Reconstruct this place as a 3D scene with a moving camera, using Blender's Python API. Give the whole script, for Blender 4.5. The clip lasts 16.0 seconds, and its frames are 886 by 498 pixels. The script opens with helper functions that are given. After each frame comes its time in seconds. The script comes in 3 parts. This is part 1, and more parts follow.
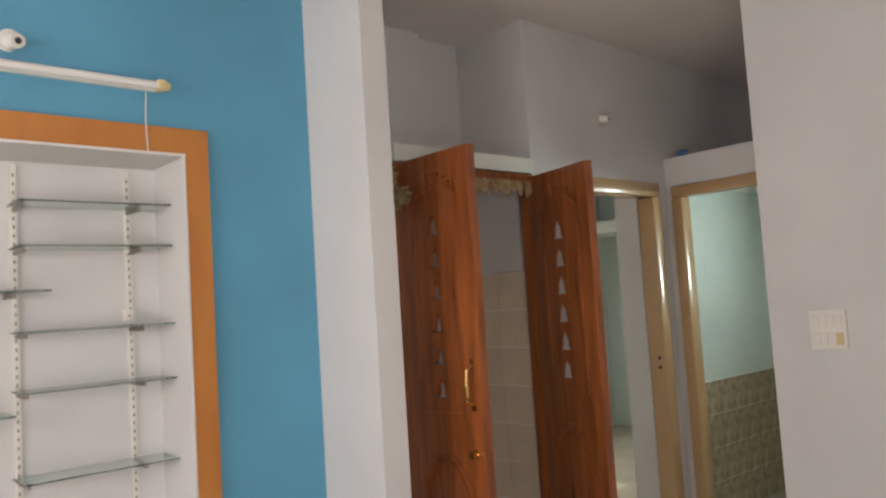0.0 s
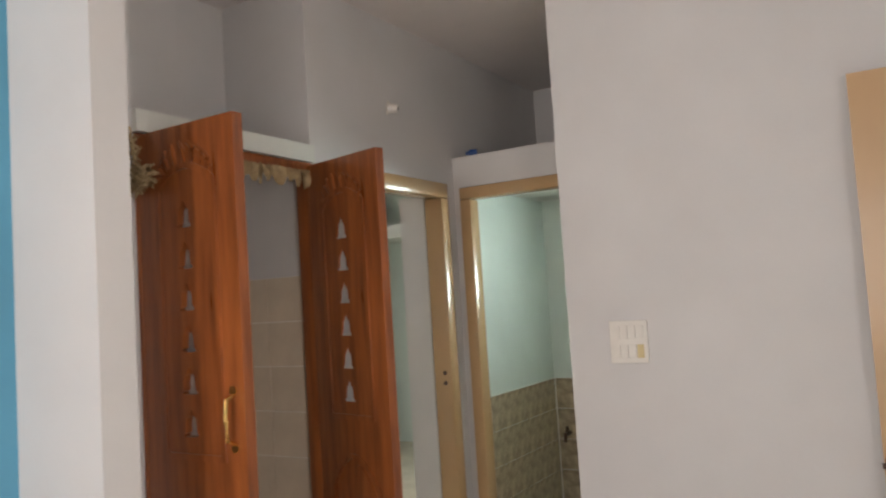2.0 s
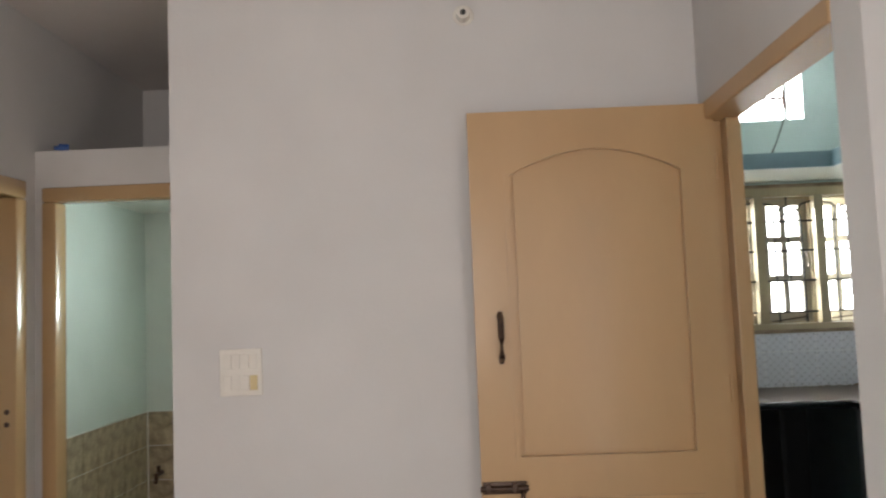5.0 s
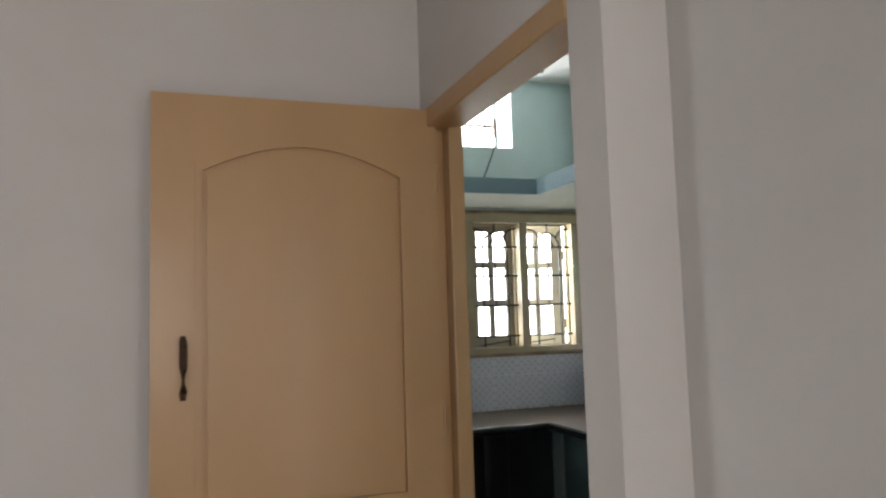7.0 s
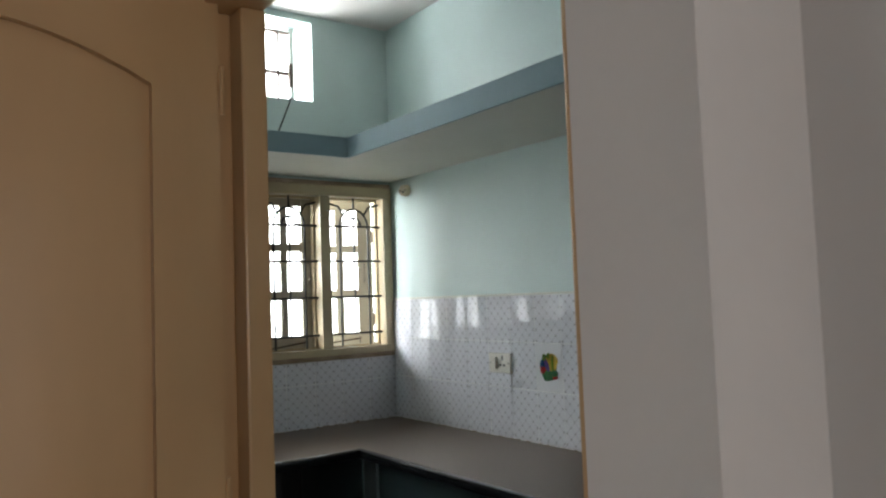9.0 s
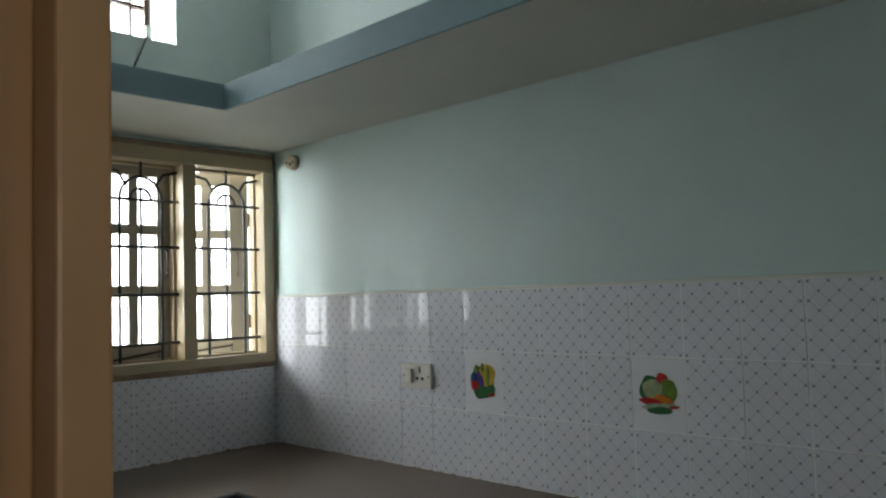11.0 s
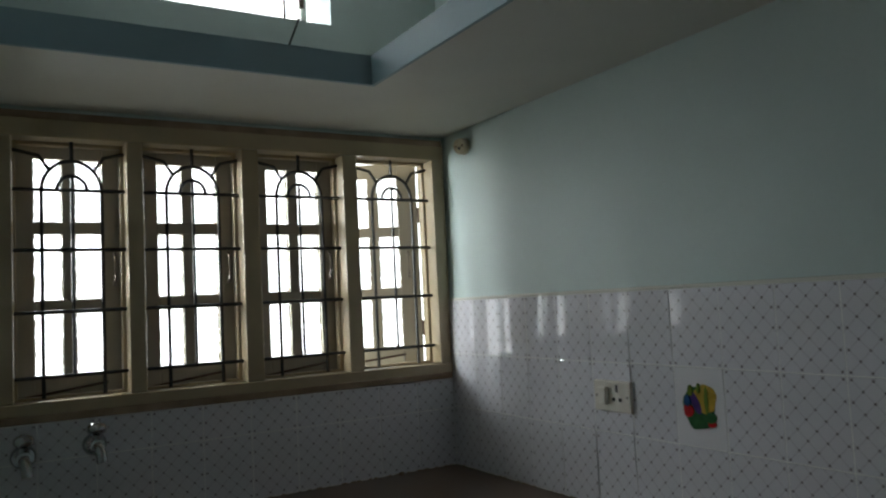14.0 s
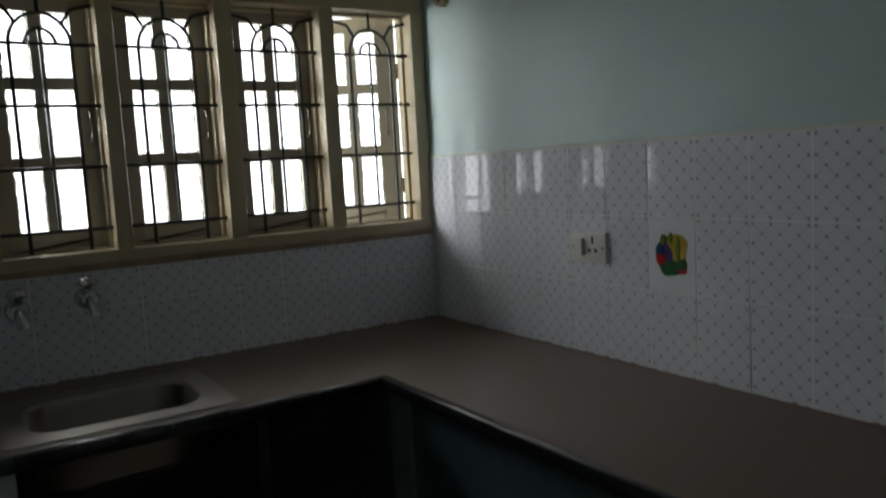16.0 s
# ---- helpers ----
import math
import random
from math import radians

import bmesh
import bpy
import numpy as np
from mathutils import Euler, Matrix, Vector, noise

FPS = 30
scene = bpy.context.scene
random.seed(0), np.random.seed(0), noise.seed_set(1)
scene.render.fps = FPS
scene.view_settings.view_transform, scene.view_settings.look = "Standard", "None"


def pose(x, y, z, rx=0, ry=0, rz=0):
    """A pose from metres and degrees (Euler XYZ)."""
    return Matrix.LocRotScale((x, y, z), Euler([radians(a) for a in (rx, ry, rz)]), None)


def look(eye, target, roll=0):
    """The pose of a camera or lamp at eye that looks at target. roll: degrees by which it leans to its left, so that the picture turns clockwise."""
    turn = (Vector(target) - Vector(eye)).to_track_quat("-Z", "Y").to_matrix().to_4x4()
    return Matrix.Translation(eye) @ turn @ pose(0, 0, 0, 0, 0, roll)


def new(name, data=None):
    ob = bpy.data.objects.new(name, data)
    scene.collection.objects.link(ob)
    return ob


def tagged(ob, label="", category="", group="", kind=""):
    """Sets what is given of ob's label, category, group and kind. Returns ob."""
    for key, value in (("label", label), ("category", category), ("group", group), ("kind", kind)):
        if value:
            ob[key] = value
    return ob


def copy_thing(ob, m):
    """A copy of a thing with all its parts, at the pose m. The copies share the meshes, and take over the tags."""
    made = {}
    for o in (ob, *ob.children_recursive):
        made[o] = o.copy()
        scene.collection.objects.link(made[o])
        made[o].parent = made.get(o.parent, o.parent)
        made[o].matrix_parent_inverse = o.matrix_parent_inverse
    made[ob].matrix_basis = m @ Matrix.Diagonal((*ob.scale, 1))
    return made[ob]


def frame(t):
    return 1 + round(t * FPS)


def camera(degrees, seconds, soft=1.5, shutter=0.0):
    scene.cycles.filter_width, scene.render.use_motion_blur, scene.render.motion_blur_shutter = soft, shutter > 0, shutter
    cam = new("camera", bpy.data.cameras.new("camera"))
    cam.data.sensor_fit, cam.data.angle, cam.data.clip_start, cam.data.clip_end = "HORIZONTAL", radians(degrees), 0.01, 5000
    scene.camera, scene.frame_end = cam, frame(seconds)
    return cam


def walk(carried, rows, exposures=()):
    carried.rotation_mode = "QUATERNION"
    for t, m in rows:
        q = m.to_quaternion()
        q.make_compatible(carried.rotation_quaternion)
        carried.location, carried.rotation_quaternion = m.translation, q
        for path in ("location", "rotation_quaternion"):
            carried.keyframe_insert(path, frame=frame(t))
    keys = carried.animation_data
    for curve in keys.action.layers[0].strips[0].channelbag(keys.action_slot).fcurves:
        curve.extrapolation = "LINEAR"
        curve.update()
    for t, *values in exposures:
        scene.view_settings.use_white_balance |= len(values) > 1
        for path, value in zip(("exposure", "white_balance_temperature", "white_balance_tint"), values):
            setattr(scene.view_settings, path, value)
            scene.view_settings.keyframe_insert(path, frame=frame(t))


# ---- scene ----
cam = camera(60.1, 16.0, soft=2.2, shutter=0.3)
PATH = [
    (0, (-0.354, -3.303, 1.415), (-1.847, -1.98, 1.559), -3.6),
    (0.5, (-0.478, -3.238, 1.421), (-1.868, -1.806, 1.549), -3.3),
    (1, (-0.597, -3.178, 1.427), (-1.873, -1.643, 1.558), -3.3),
    (1.5, (-0.694, -3.101, 1.413), (-1.848, -1.473, 1.546), -3.3),
    (2, (-0.753, -2.924, 1.419), (-1.786, -1.216, 1.55), -3.6),
    (2.5, (-0.79, -2.81, 1.42), (-1.703, -1.037, 1.569), -3.8),
    (3, (-0.831, -2.756, 1.416), (-1.658, -0.942, 1.576), -3.1),
    (3.5, (-0.855, -2.737, 1.417), (-1.575, -0.877, 1.569), -2.9),
    (4, (-0.87, -2.722, 1.415), (-1.399, -0.799, 1.565), -2.5),
    (4.5, (-0.872, -2.716, 1.417), (-1.177, -0.745, 1.565), -2.3),
    (5, (-0.886, -2.697, 1.423), (-0.953, -0.703, 1.566), -2.2),
    (5.2, (-0.895, -2.694, 1.417), (-0.875, -0.7, 1.567), -2.0),
    (7.3, (-0.76, -2.207, 1.418), (-0.04, -0.349, 1.595), -1.2),
    (7.5, (-0.718, -2.113, 1.446), (0.037, -0.268, 1.596), -0.6),
    (8, (-0.67, -1.875, 1.479), (0.252, -0.106, 1.625), -1.3),
    (8.5, (-0.642, -1.672, 1.442), (0.465, -0.014, 1.608), -1.9),
    (9, (-0.523, -1.448, 1.46), (0.646, 0.17, 1.587), -2.1),
    (9.5, (-0.416, -1.305, 1.442), (0.781, 0.291, 1.586), -2.2),
    (10, (-0.357, -1.112, 1.416), (0.983, 0.368, 1.532), -1.5),
    (10.2, (-0.344, -1.03, 1.433), (1.101, 0.348, 1.549), -1.7),
    (12.3, (0.007, -0.593, 1.453), (1.4, 0.834, 1.599), -2.7),
    (12.5, (0.04, -0.567, 1.458), (1.379, 0.911, 1.604), -2.9),
    (13, (0.106, -0.518, 1.449), (1.331, 1.056, 1.591), -3.4),
    (13.5, (0.127, -0.493, 1.454), (1.255, 1.153, 1.589), -3.0),
    (14, (0.127, -0.483, 1.452), (1.154, 1.228, 1.592), -2.9),
    (14.5, (0.113, -0.48, 1.455), (1.07, 1.27, 1.599), -2.9),
    (15, (0.114, -0.486, 1.445), (1.1, 1.248, 1.584), -2.7),
    (15.5, (0.116, -0.484, 1.42), (1.145, 1.23, 1.482), -2.4),
    (16, (0.091, -0.501, 1.423), (1.154, 1.179, 1.21), -3.2),
]
walk(cam, [(t, look(eye, target, roll)) for t, eye, target, roll in PATH],
     [(0, -.33), (1.5, -.22), (3, -.05), (4, -.14), (5, -.3), (7.3, -.82), (8.5, -1.02), (9.5, -1.42), (10.2, -1.55), (12.3, -1.5), (13.5, -2.12), (14.5, -2.45), (16, -2.45)])

# ---- world, sun, window light, added fill lamps ----
world = bpy.data.worlds.new("sky")
scene.world = world
world.use_nodes = True
wn = world.node_tree.nodes
sky = wn.new("ShaderNodeTexSky")
sky.sky_type = "NISHITA"
sky.sun_disc = False
sky.sun_elevation, sky.sun_rotation = radians(50), radians(281)
sky.dust_density = 3.0
wn["Background"].inputs["Strength"].default_value = 0.15
world.node_tree.links.new(sky.outputs["Color"], wn["Background"].inputs["Color"])
sun = new("sun", bpy.data.lights.new("sun", "SUN"))
sun.data.energy, sun.data.angle, sun.data.color = 4.5, radians(2), (1, .95, .87)
sun.matrix_world = look((-2, 4, 8), (-2 + .75, 4 - .15, 8 - .9))


def window_light(name, eye, target, w, h, energy, color):
    data = bpy.data.lights.new(name, "AREA")
    data.shape, data.size, data.size_y, data.energy, data.color = "RECTANGLE", w, h, energy, color
    ob = new(name, data)
    ob.matrix_world = look(eye, target)
    return ob


window_light("hall_window_light", (-1.5, -5.55, 1.5), (-1.5, 0, 1.4), 2.0, 1.3, 85, (1, .92, .875))
# Fill lamp at an unseen east opening, added to brighten the passage side.
window_light("hall_fill_light", (.3, -2.95, 1.15), (-2.9, -1.6, 1.3), 1.0, 1.9, 34, (1, .93, .895))
window_light("kitchen_window_light", (.1, 3.0, 1.92), (1.5, 2.0, 1.5), 1.2, .8, 330, (.93, 1, 1))
window_light("vent_light", (.92, 2.42, 2.72), (.92, 0, 2.3), .5, .3, 42, (.9, .98, 1))
window_light("bath_window_light", (-1.5, 2.32, 1.7), (-2.9, 1.6, 1.9), .5, .3, 50, (.82, 1, .95))
# Unseen lamp added to brighten what shows through the bedroom doorway.
window_light("bedroom_fill_light", (-5.5, 1.2, 1.5), (-4, 1.2, 1.0), 1.0, 1.0, 26, (.97, 1, .96))


# ---- materials ----
def mat(name, color, rough=.6, metal=0, var=.05, scale=6, bump=.03, fine=180, spec=.5, coat=0, stretch=None, dark=None, stain=0):
    """Base colour varied at two scales, with fine relief."""
    m = bpy.data.materials.new(name)
    m.use_nodes = True
    n, l = m.node_tree.nodes, m.node_tree.links
    b = n["Principled BSDF"]
    b.inputs["Roughness"].default_value = rough
    b.inputs["Metallic"].default_value = metal
    b.inputs["Specular IOR Level"].default_value = spec
    b.inputs["Coat Weight"].default_value = coat
    b.inputs["Coat Roughness"].default_value = .12
    tc = n.new("ShaderNodeTexCoord")
    mp = n.new("ShaderNodeMapping")
    mp.inputs["Scale"].default_value = stretch or (1, 1, 1)
    l.new(tc.outputs["Object"], mp.inputs["Vector"])
    big = n.new("ShaderNodeTexNoise")
    big.inputs["Scale"].default_value, big.inputs["Detail"].default_value = scale, 6
    small = n.new("ShaderNodeTexNoise")
    small.inputs["Scale"].default_value, small.inputs["Detail"].default_value = fine, 3
    l.new(mp.outputs["Vector"], big.inputs["Vector"])
    l.new(mp.outputs["Vector"], small.inputs["Vector"])
    mix = n.new("ShaderNodeMix")
    mix.data_type = "RGBA"
    c = Vector(color)
    d = Vector(dark) if dark else c * (1 - 2 * var)
    mix.inputs["A"].default_value = (*d, 1)
    mix.inputs["B"].default_value = (*(c if dark else c * (1 + var)), 1)
    ramp = n.new("ShaderNodeMapRange")
    ramp.inputs["From Min"].default_value, ramp.inputs["From Max"].default_value = .3, .7
    l.new(big.outputs["Fac"], ramp.inputs["Value"])
    add = n.new("ShaderNodeMath")
    add.operation = "MULTIPLY_ADD"
    add.inputs[1].default_value = .35
    l.new(small.outputs["Fac"], add.inputs[0])
    sub = n.new("ShaderNodeMath")
    sub.operation = "SUBTRACT"
    sub.inputs[1].default_value = .17
    l.new(ramp.outputs["Result"], add.inputs[2])
    l.new(add.outputs["Value"], sub.inputs[0])
    sub.use_clamp = True
    l.new(sub.outputs["Value"], mix.inputs["Factor"])
    l.new(mix.outputs["Result"], b.inputs["Base Color"])
    rr = n.new("ShaderNodeMapRange")
    rr.inputs["To Min"].default_value, rr.inputs["To Max"].default_value = max(rough - .06, .02), min(rough + .06, 1)
    l.new(big.outputs["Fac"], rr.inputs["Value"])
    l.new(rr.outputs["Result"], b.inputs["Roughness"])
    bp = n.new("ShaderNodeBump")
    bp.inputs["Strength"].default_value, bp.inputs["Distance"].default_value = bump * 4, .002
    l.new(small.outputs["Fac"], bp.inputs["Height"])
    l.new(bp.outputs["Normal"], b.inputs["Normal"])
    return m


M_WHITE = mat("white_distemper", (.63, .61, .60), .62, var=.025, scale=2.5, fine=70, bump=.06)
M_BLUE = mat("blue_paint", (.095, .305, .45), .55, var=.05, scale=2.5, fine=70, bump=.06)
M_CEIL = mat("ceiling_white", (.68, .63, .61), .8, var=.02, scale=3, fine=60, bump=.05)
M_AQUA = mat("pale_aqua_paint", (.54, .645, .63), .55, var=.03, scale=2.5, fine=70, bump=.06)
M_AQUAEDGE = mat("blue_grey_edge_paint", (.27, .375, .42), .55, var=.04, scale=4, fine=80, bump=.05)
M_SOFFIT = mat("cream_white_paint", (.66, .66, .61), .6, var=.03, scale=3, fine=70, bump=.05)
M_GREEN = mat("pale_green_paint", (.60, .66, .62), .6, var=.03, scale=3, fine=70, bump=.05)
M_CREAM = mat("cream_enamel", (.50, .315, .155), .36, var=.04, scale=3, fine=45, bump=.05, coat=.12, stretch=(1, 1, .35))
M_CREAMW = mat("cream_window_enamel", (.44, .35, .22), .32, var=.05, scale=6, fine=60, bump=.04, coat=.2)
M_SLATE = mat("pale_slate_edge", (.17, .19, .20), .4, var=.1, scale=8, fine=120, bump=.02)
M_ENAMEL = mat("glossy_cream_enamel", (.50, .325, .165), .24, var=.04, scale=3, fine=45, bump=.03, coat=.3, stretch=(1, 1, .35))
M_SHUT = mat("grey_shutter_enamel", (.42, .37, .29), .38, var=.05, scale=6, fine=60, bump=.04)
M_TEAK = mat("varnished_teak", (.36, .105, .026), .3, scale=5, fine=60, bump=.06, coat=.4, stretch=(6, 6, .5), dark=(.17, .046, .012))
M_ORANGE = mat("orange_wood_laminate", (.50, .20, .045), .35, scale=4, fine=60, bump=.03, stretch=(3, 3, .6), dark=(.42, .155, .035), coat=.2)
M_CREAMTILE = mat("cream_wall_tile", (.68, .585, .46), .25, var=.05, scale=5, fine=40, bump=.02)
M_GROUT = mat("pale_grout", (.92, .92, .91), .85, var=.05, scale=20, fine=200, bump=.08)
M_COUNTER = mat("brown_granite", (.13, .088, .06), .4, var=.06, scale=90, fine=320, bump=.01)
# Near black: the shade below the sink run is put into the colour.
M_UNDERSHADE = mat("under_worktop_shade_black", (.016, .016, .018), .55, var=.15, scale=12, fine=150, bump=.02)
M_BLACK = mat("black_granite_edge", (.012, .013, .016), .16, var=.2, scale=60, fine=260, bump=.01)
M_TEAL = mat("dark_slate_panel", (.062, .085, .092), .3, var=.12, scale=6, fine=120, bump=.02)
M_STEEL = mat("brushed_steel", (.29, .26, .23), .42, metal=1, var=.05, scale=8, fine=120, bump=.02, stretch=(1, 8, 1))
M_CHROME = mat("chrome", (.42, .42, .43), .12, metal=1, var=.02, bump=.003)
M_BRASS = mat("polished_brass", (.78, .50, .17), .22, metal=1, var=.06, scale=30, bump=.02)
M_IRON = mat("black_painted_iron", (.018, .02, .022), .45, var=.15, scale=40, bump=.05)
M_DARKMETAL = mat("dark_bronze", (.075, .042, .028), .4, metal=.5, var=.15, scale=40, bump=.04)
M_PLASTIC = mat("white_plastic", (.74, .70, .64), .35, var=.03, scale=20, bump=.01)
M_BEIGE = mat("grubby_beige_plastic", (.46, .39, .27), .45, var=.12, scale=40, fine=160, bump=.03)
M_YELLOWED = mat("yellowed_plastic", (.62, .50, .26), .4, var=.04, scale=20, bump=.01)
M_DARK = mat("dark_slot", (.02, .02, .02), .6, var=.05, bump=.01)
M_DRY = mat("dry_leaves", (.50, .37, .20), .8, scale=30, fine=120, bump=.08, dark=(.24, .165, .08))
M_BLUEPL = mat("blue_plastic", (.02, .09, .33), .35, var=.05, bump=.01)
M_FLOOR = mat("cream_floor_tile", (.66, .58, .45), .2, var=.05, scale=4, fine=60, bump=.01)
M_FROST = mat("frosted_pane", (.62, .63, .64), .45, var=.06, scale=60, fine=200, bump=.03)
M_FROST.node_tree.nodes["Principled BSDF"].inputs["Transmission Weight"].default_value = .25
M_PUTTY = mat("brittle_putty", (.42, .34, .24), .9, var=.15, scale=60, fine=200, bump=.1)
M_STAIN = mat("stained_plaster", (.36, .27, .19), .75, scale=9, fine=90, bump=.1, dark=(.20, .135, .085))
M_OUT = mat("pale_concrete", (.55, .53, .48), .9, var=.08, scale=1.5, fine=30, bump=.1)
M_TUBE = mat("tube_glass_off", (.72, .70, .68), .2, var=.02, bump=.005)
M_BATHTILE = mat("mottled_brown_tile", (.50, .40, .27), .3, scale=17, fine=70, bump=.02, dark=(.20, .155, .105))


def glass(name, color, rough=.03):
    m = bpy.data.materials.new(name)
    m.use_nodes = True
    b = m.node_tree.nodes["Principled BSDF"]
    b.inputs["Base Color"].default_value = (*color, 1)
    b.inputs["Transmission Weight"].default_value = 1
    b.inputs["Roughness"].default_value = rough
    b.inputs["IOR"].default_value = 1.45
    return m


M_GLASS = glass("shelf_glass", (.72, .85, .80))


def lattice_tile():
    """White glazed tile with a fine grey diagonal lattice and a dark dot at each crossing."""
    m = mat("lattice_tile", (.75, .745, .80), .03, var=.02, scale=5, fine=30, bump=.004)
    n, l = m.node_tree.nodes, m.node_tree.links
    b = n["Principled BSDF"]
    base = b.inputs["Base Color"].links[0].from_socket
    tc = n.new("ShaderNodeTexCoord")
    sp = n.new("ShaderNodeSeparateXYZ")
    l.new(tc.outputs["Object"], sp.inputs[0])

    def op(kind, a, c=None):
        q = n.new("ShaderNodeMath")
        q.operation = kind
        for i, v in enumerate((a, c)):
            if v is None:
                continue
            if isinstance(v, (int, float)):
                q.inputs[i].default_value = v
            else:
                l.new(v, q.inputs[i])
        return q.outputs[0]
    p = .0228
    u, v = op("DIVIDE", sp.outputs["X"], p), op("DIVIDE", sp.outputs["Z"], p)
    a = op("ABSOLUTE", op("SUBTRACT", op("FRACT", op("ADD", op("MULTIPLY", op("ADD", u, v), .5), 50.0)), .5))
    c = op("ABSOLUTE", op("SUBTRACT", op("FRACT", op("ADD", op("MULTIPLY", op("SUBTRACT", u, v), .5), 50.0)), .5))
    line = op("LESS_THAN", op("MINIMUM", a, c), .045)
    dot = op("LESS_THAN", op("MAXIMUM", a, c), .085)
    for f, col in ((op("MULTIPLY", line, .42), (.50, .47, .53)), (op("MULTIPLY", dot, .8), (.17, .13, .145))):
        x = n.new("ShaderNodeMix")
        x.data_type = "RGBA"
        l.new(f, x.inputs["Factor"])
        l.new(base, x.inputs["A"])
        x.inputs["B"].default_value = (*col, 1)
        base = x.outputs["Result"]
    l.new(base, b.inputs["Base Color"])
    return m


M_TILE = lattice_tile()
for m in (M_TILE,):
    m.node_tree.nodes["Principled BSDF"].inputs["Specular IOR Level"].default_value = .6
M_TILEPLAIN = mat("plain_white_tile", (.80, .79, .83), .07, var=.02, scale=5, fine=30, bump=.004, coat=.3)


# ---- mesh helpers ----
def box(bm, x0, y0, z0, x1, y1, z1, bevel=0):
    r = bmesh.ops.create_cube(bm, size=1, matrix=Matrix.LocRotScale(((x0 + x1) / 2, (y0 + y1) / 2, (z0 + z1) / 2), None, (abs(x1 - x0), abs(y1 - y0), abs(z1 - z0))))
    if bevel:
        edges = list({e for v in r["verts"] for e in v.link_edges})
        bmesh.ops.bevel(bm, geom=edges, offset=bevel, segments=2, profile=.5, affect="EDGES")
    return bm


def cyl(bm, p, q, r, r2=None, seg=16):
    p, q = Vector(p), Vector(q)
    d = q - p
    bmesh.ops.create_cone(bm, cap_ends=True, segments=seg, radius1=r, radius2=r if r2 is None else r2, depth=d.length,
                          matrix=Matrix.Translation((p + q) / 2) @ d.to_track_quat("Z", "Y").to_matrix().to_4x4())
    return bm


def tube(bm, pts, r, seg=8):
    pts = [Vector(p) for p in pts]
    rings = []
    for i, p in enumerate(pts):
        d = (pts[min(i + 1, len(pts) - 1)] - pts[max(i - 1, 0)]).normalized()
        q = d.to_track_quat("Z", "Y")
        rings.append([bm.verts.new(p + q @ Vector((r * math.cos(a), r * math.sin(a), 0))) for a in [2 * math.pi * k / seg for k in range(seg)]])
    for a, b in zip(rings, rings[1:]):
        for k in range(seg):
            bm.faces.new((a[k], a[(k + 1) % seg], b[(k + 1) % seg], b[k]))
    bm.faces.new(rings[0][::-1])
    bm.faces.new(rings[-1])
    return bm


def plate(bm, loops, y0, y1):
    """A slab in x and z between y0 and y1: the first loop is its outline, the others are holes."""
    sheets = []
    for y in (y0, y1):
        vs = [[bm.verts.new((x, y, z)) for x, z in lp] for lp in loops]
        es = [bm.edges.new((v[i], v[(i + 1) % len(v)])) for v in vs for i in range(len(v))]
        bmesh.ops.triangle_fill(bm, edges=es, use_beauty=True, use_dissolve=False)
        sheets.append(vs)
    for a, b in zip(*sheets):
        for i in range(len(a)):
            j = (i + 1) % len(a)
            bm.faces.new((a[i], a[j], b[j], b[i]))
    bmesh.ops.recalc_face_normals(bm, faces=bm.faces[:])
    return bm


def obj(name, bm, material, smooth=False):
    me = bpy.data.meshes.new(name)
    bmesh.ops.recalc_face_normals(bm, faces=bm.faces[:])
    bm.to_mesh(me)
    bm.free()
    me.materials.append(material)
    if smooth:
        me.shade_smooth()
        me.set_sharp_from_angle(angle=radians(40))
    return new(name, me)


def part(name, bm, material, parent, label="", smooth=False):
    ob = obj(name, bm, material, smooth)
    ob.parent = parent
    if label:
        tagged(ob, label)
    return ob


def thing(name, label, category, m=None, group=""):
    ob = new(name)
    ob.empty_display_size = .1
    if m:
        ob.matrix_world = m
    return tagged(ob, label, category, group)


def B(*a, bevel=0):
    return box(bmesh.new(), *a, bevel=bevel)


def struct(name, boxes, material, label, category):
    bm = bmesh.new()
    for b in boxes:
        box(bm, *b)
    return tagged(obj(name, bm, material), label, category, kind="structure")


# ---- plan ----
XW = -2.92            # east face of the wall with the prayer niche and the bedroom door
YB = .82              # south face of the bathroom door wall
XE = -1.95            # west end of the switch wall
KX0, KX, KY = .05, 1.653, 2.028   # kitchen west, east and north faces
HC, KC = 2.85, 2.92   # ceilings of hall and kitchen
ZC = .847             # worktop

struct("floor", [(-5.6, -5.4, -.1, 2.0, 2.6, 0), (-5.6, 2.6, -.1, -2.9, 3.7, 0)], M_FLOOR, "glossy cream tiled floor of the house", "floor")
struct("ground", [(-400, -400, -.35, 400, 400, -.15)], M_OUT, "pale concrete ground outside the house", "ground")
struct("ceiling_hall", [(-3.6, -5.4, HC, -.06, 2.3, HC + .12), (-.06, -5.4, HC, .1, -1.1, HC + .12)], M_CEIL, "matt off-white painted ceiling of the hall", "ceiling")
struct("ceiling_kitchen", [(.05, -1.7, KC, 1.9, 2.3, KC + .12)], M_CEIL, "matt off-white painted ceiling of the kitchen", "ceiling")
M_HAZE = bpy.data.materials.new("overcast_haze")
M_HAZE.use_nodes = True
M_HAZE.node_tree.nodes["Principled BSDF"].inputs["Emission Color"].default_value = (.94, .98, 1, 1)
M_HAZE.node_tree.nodes["Principled BSDF"].inputs["Emission Strength"].default_value = 17.0
struct("backdrop", [(-60, 9, -.3, 40, 9.05, 9)], M_HAZE, "bright white hazy sky beyond the kitchen window", "sky")
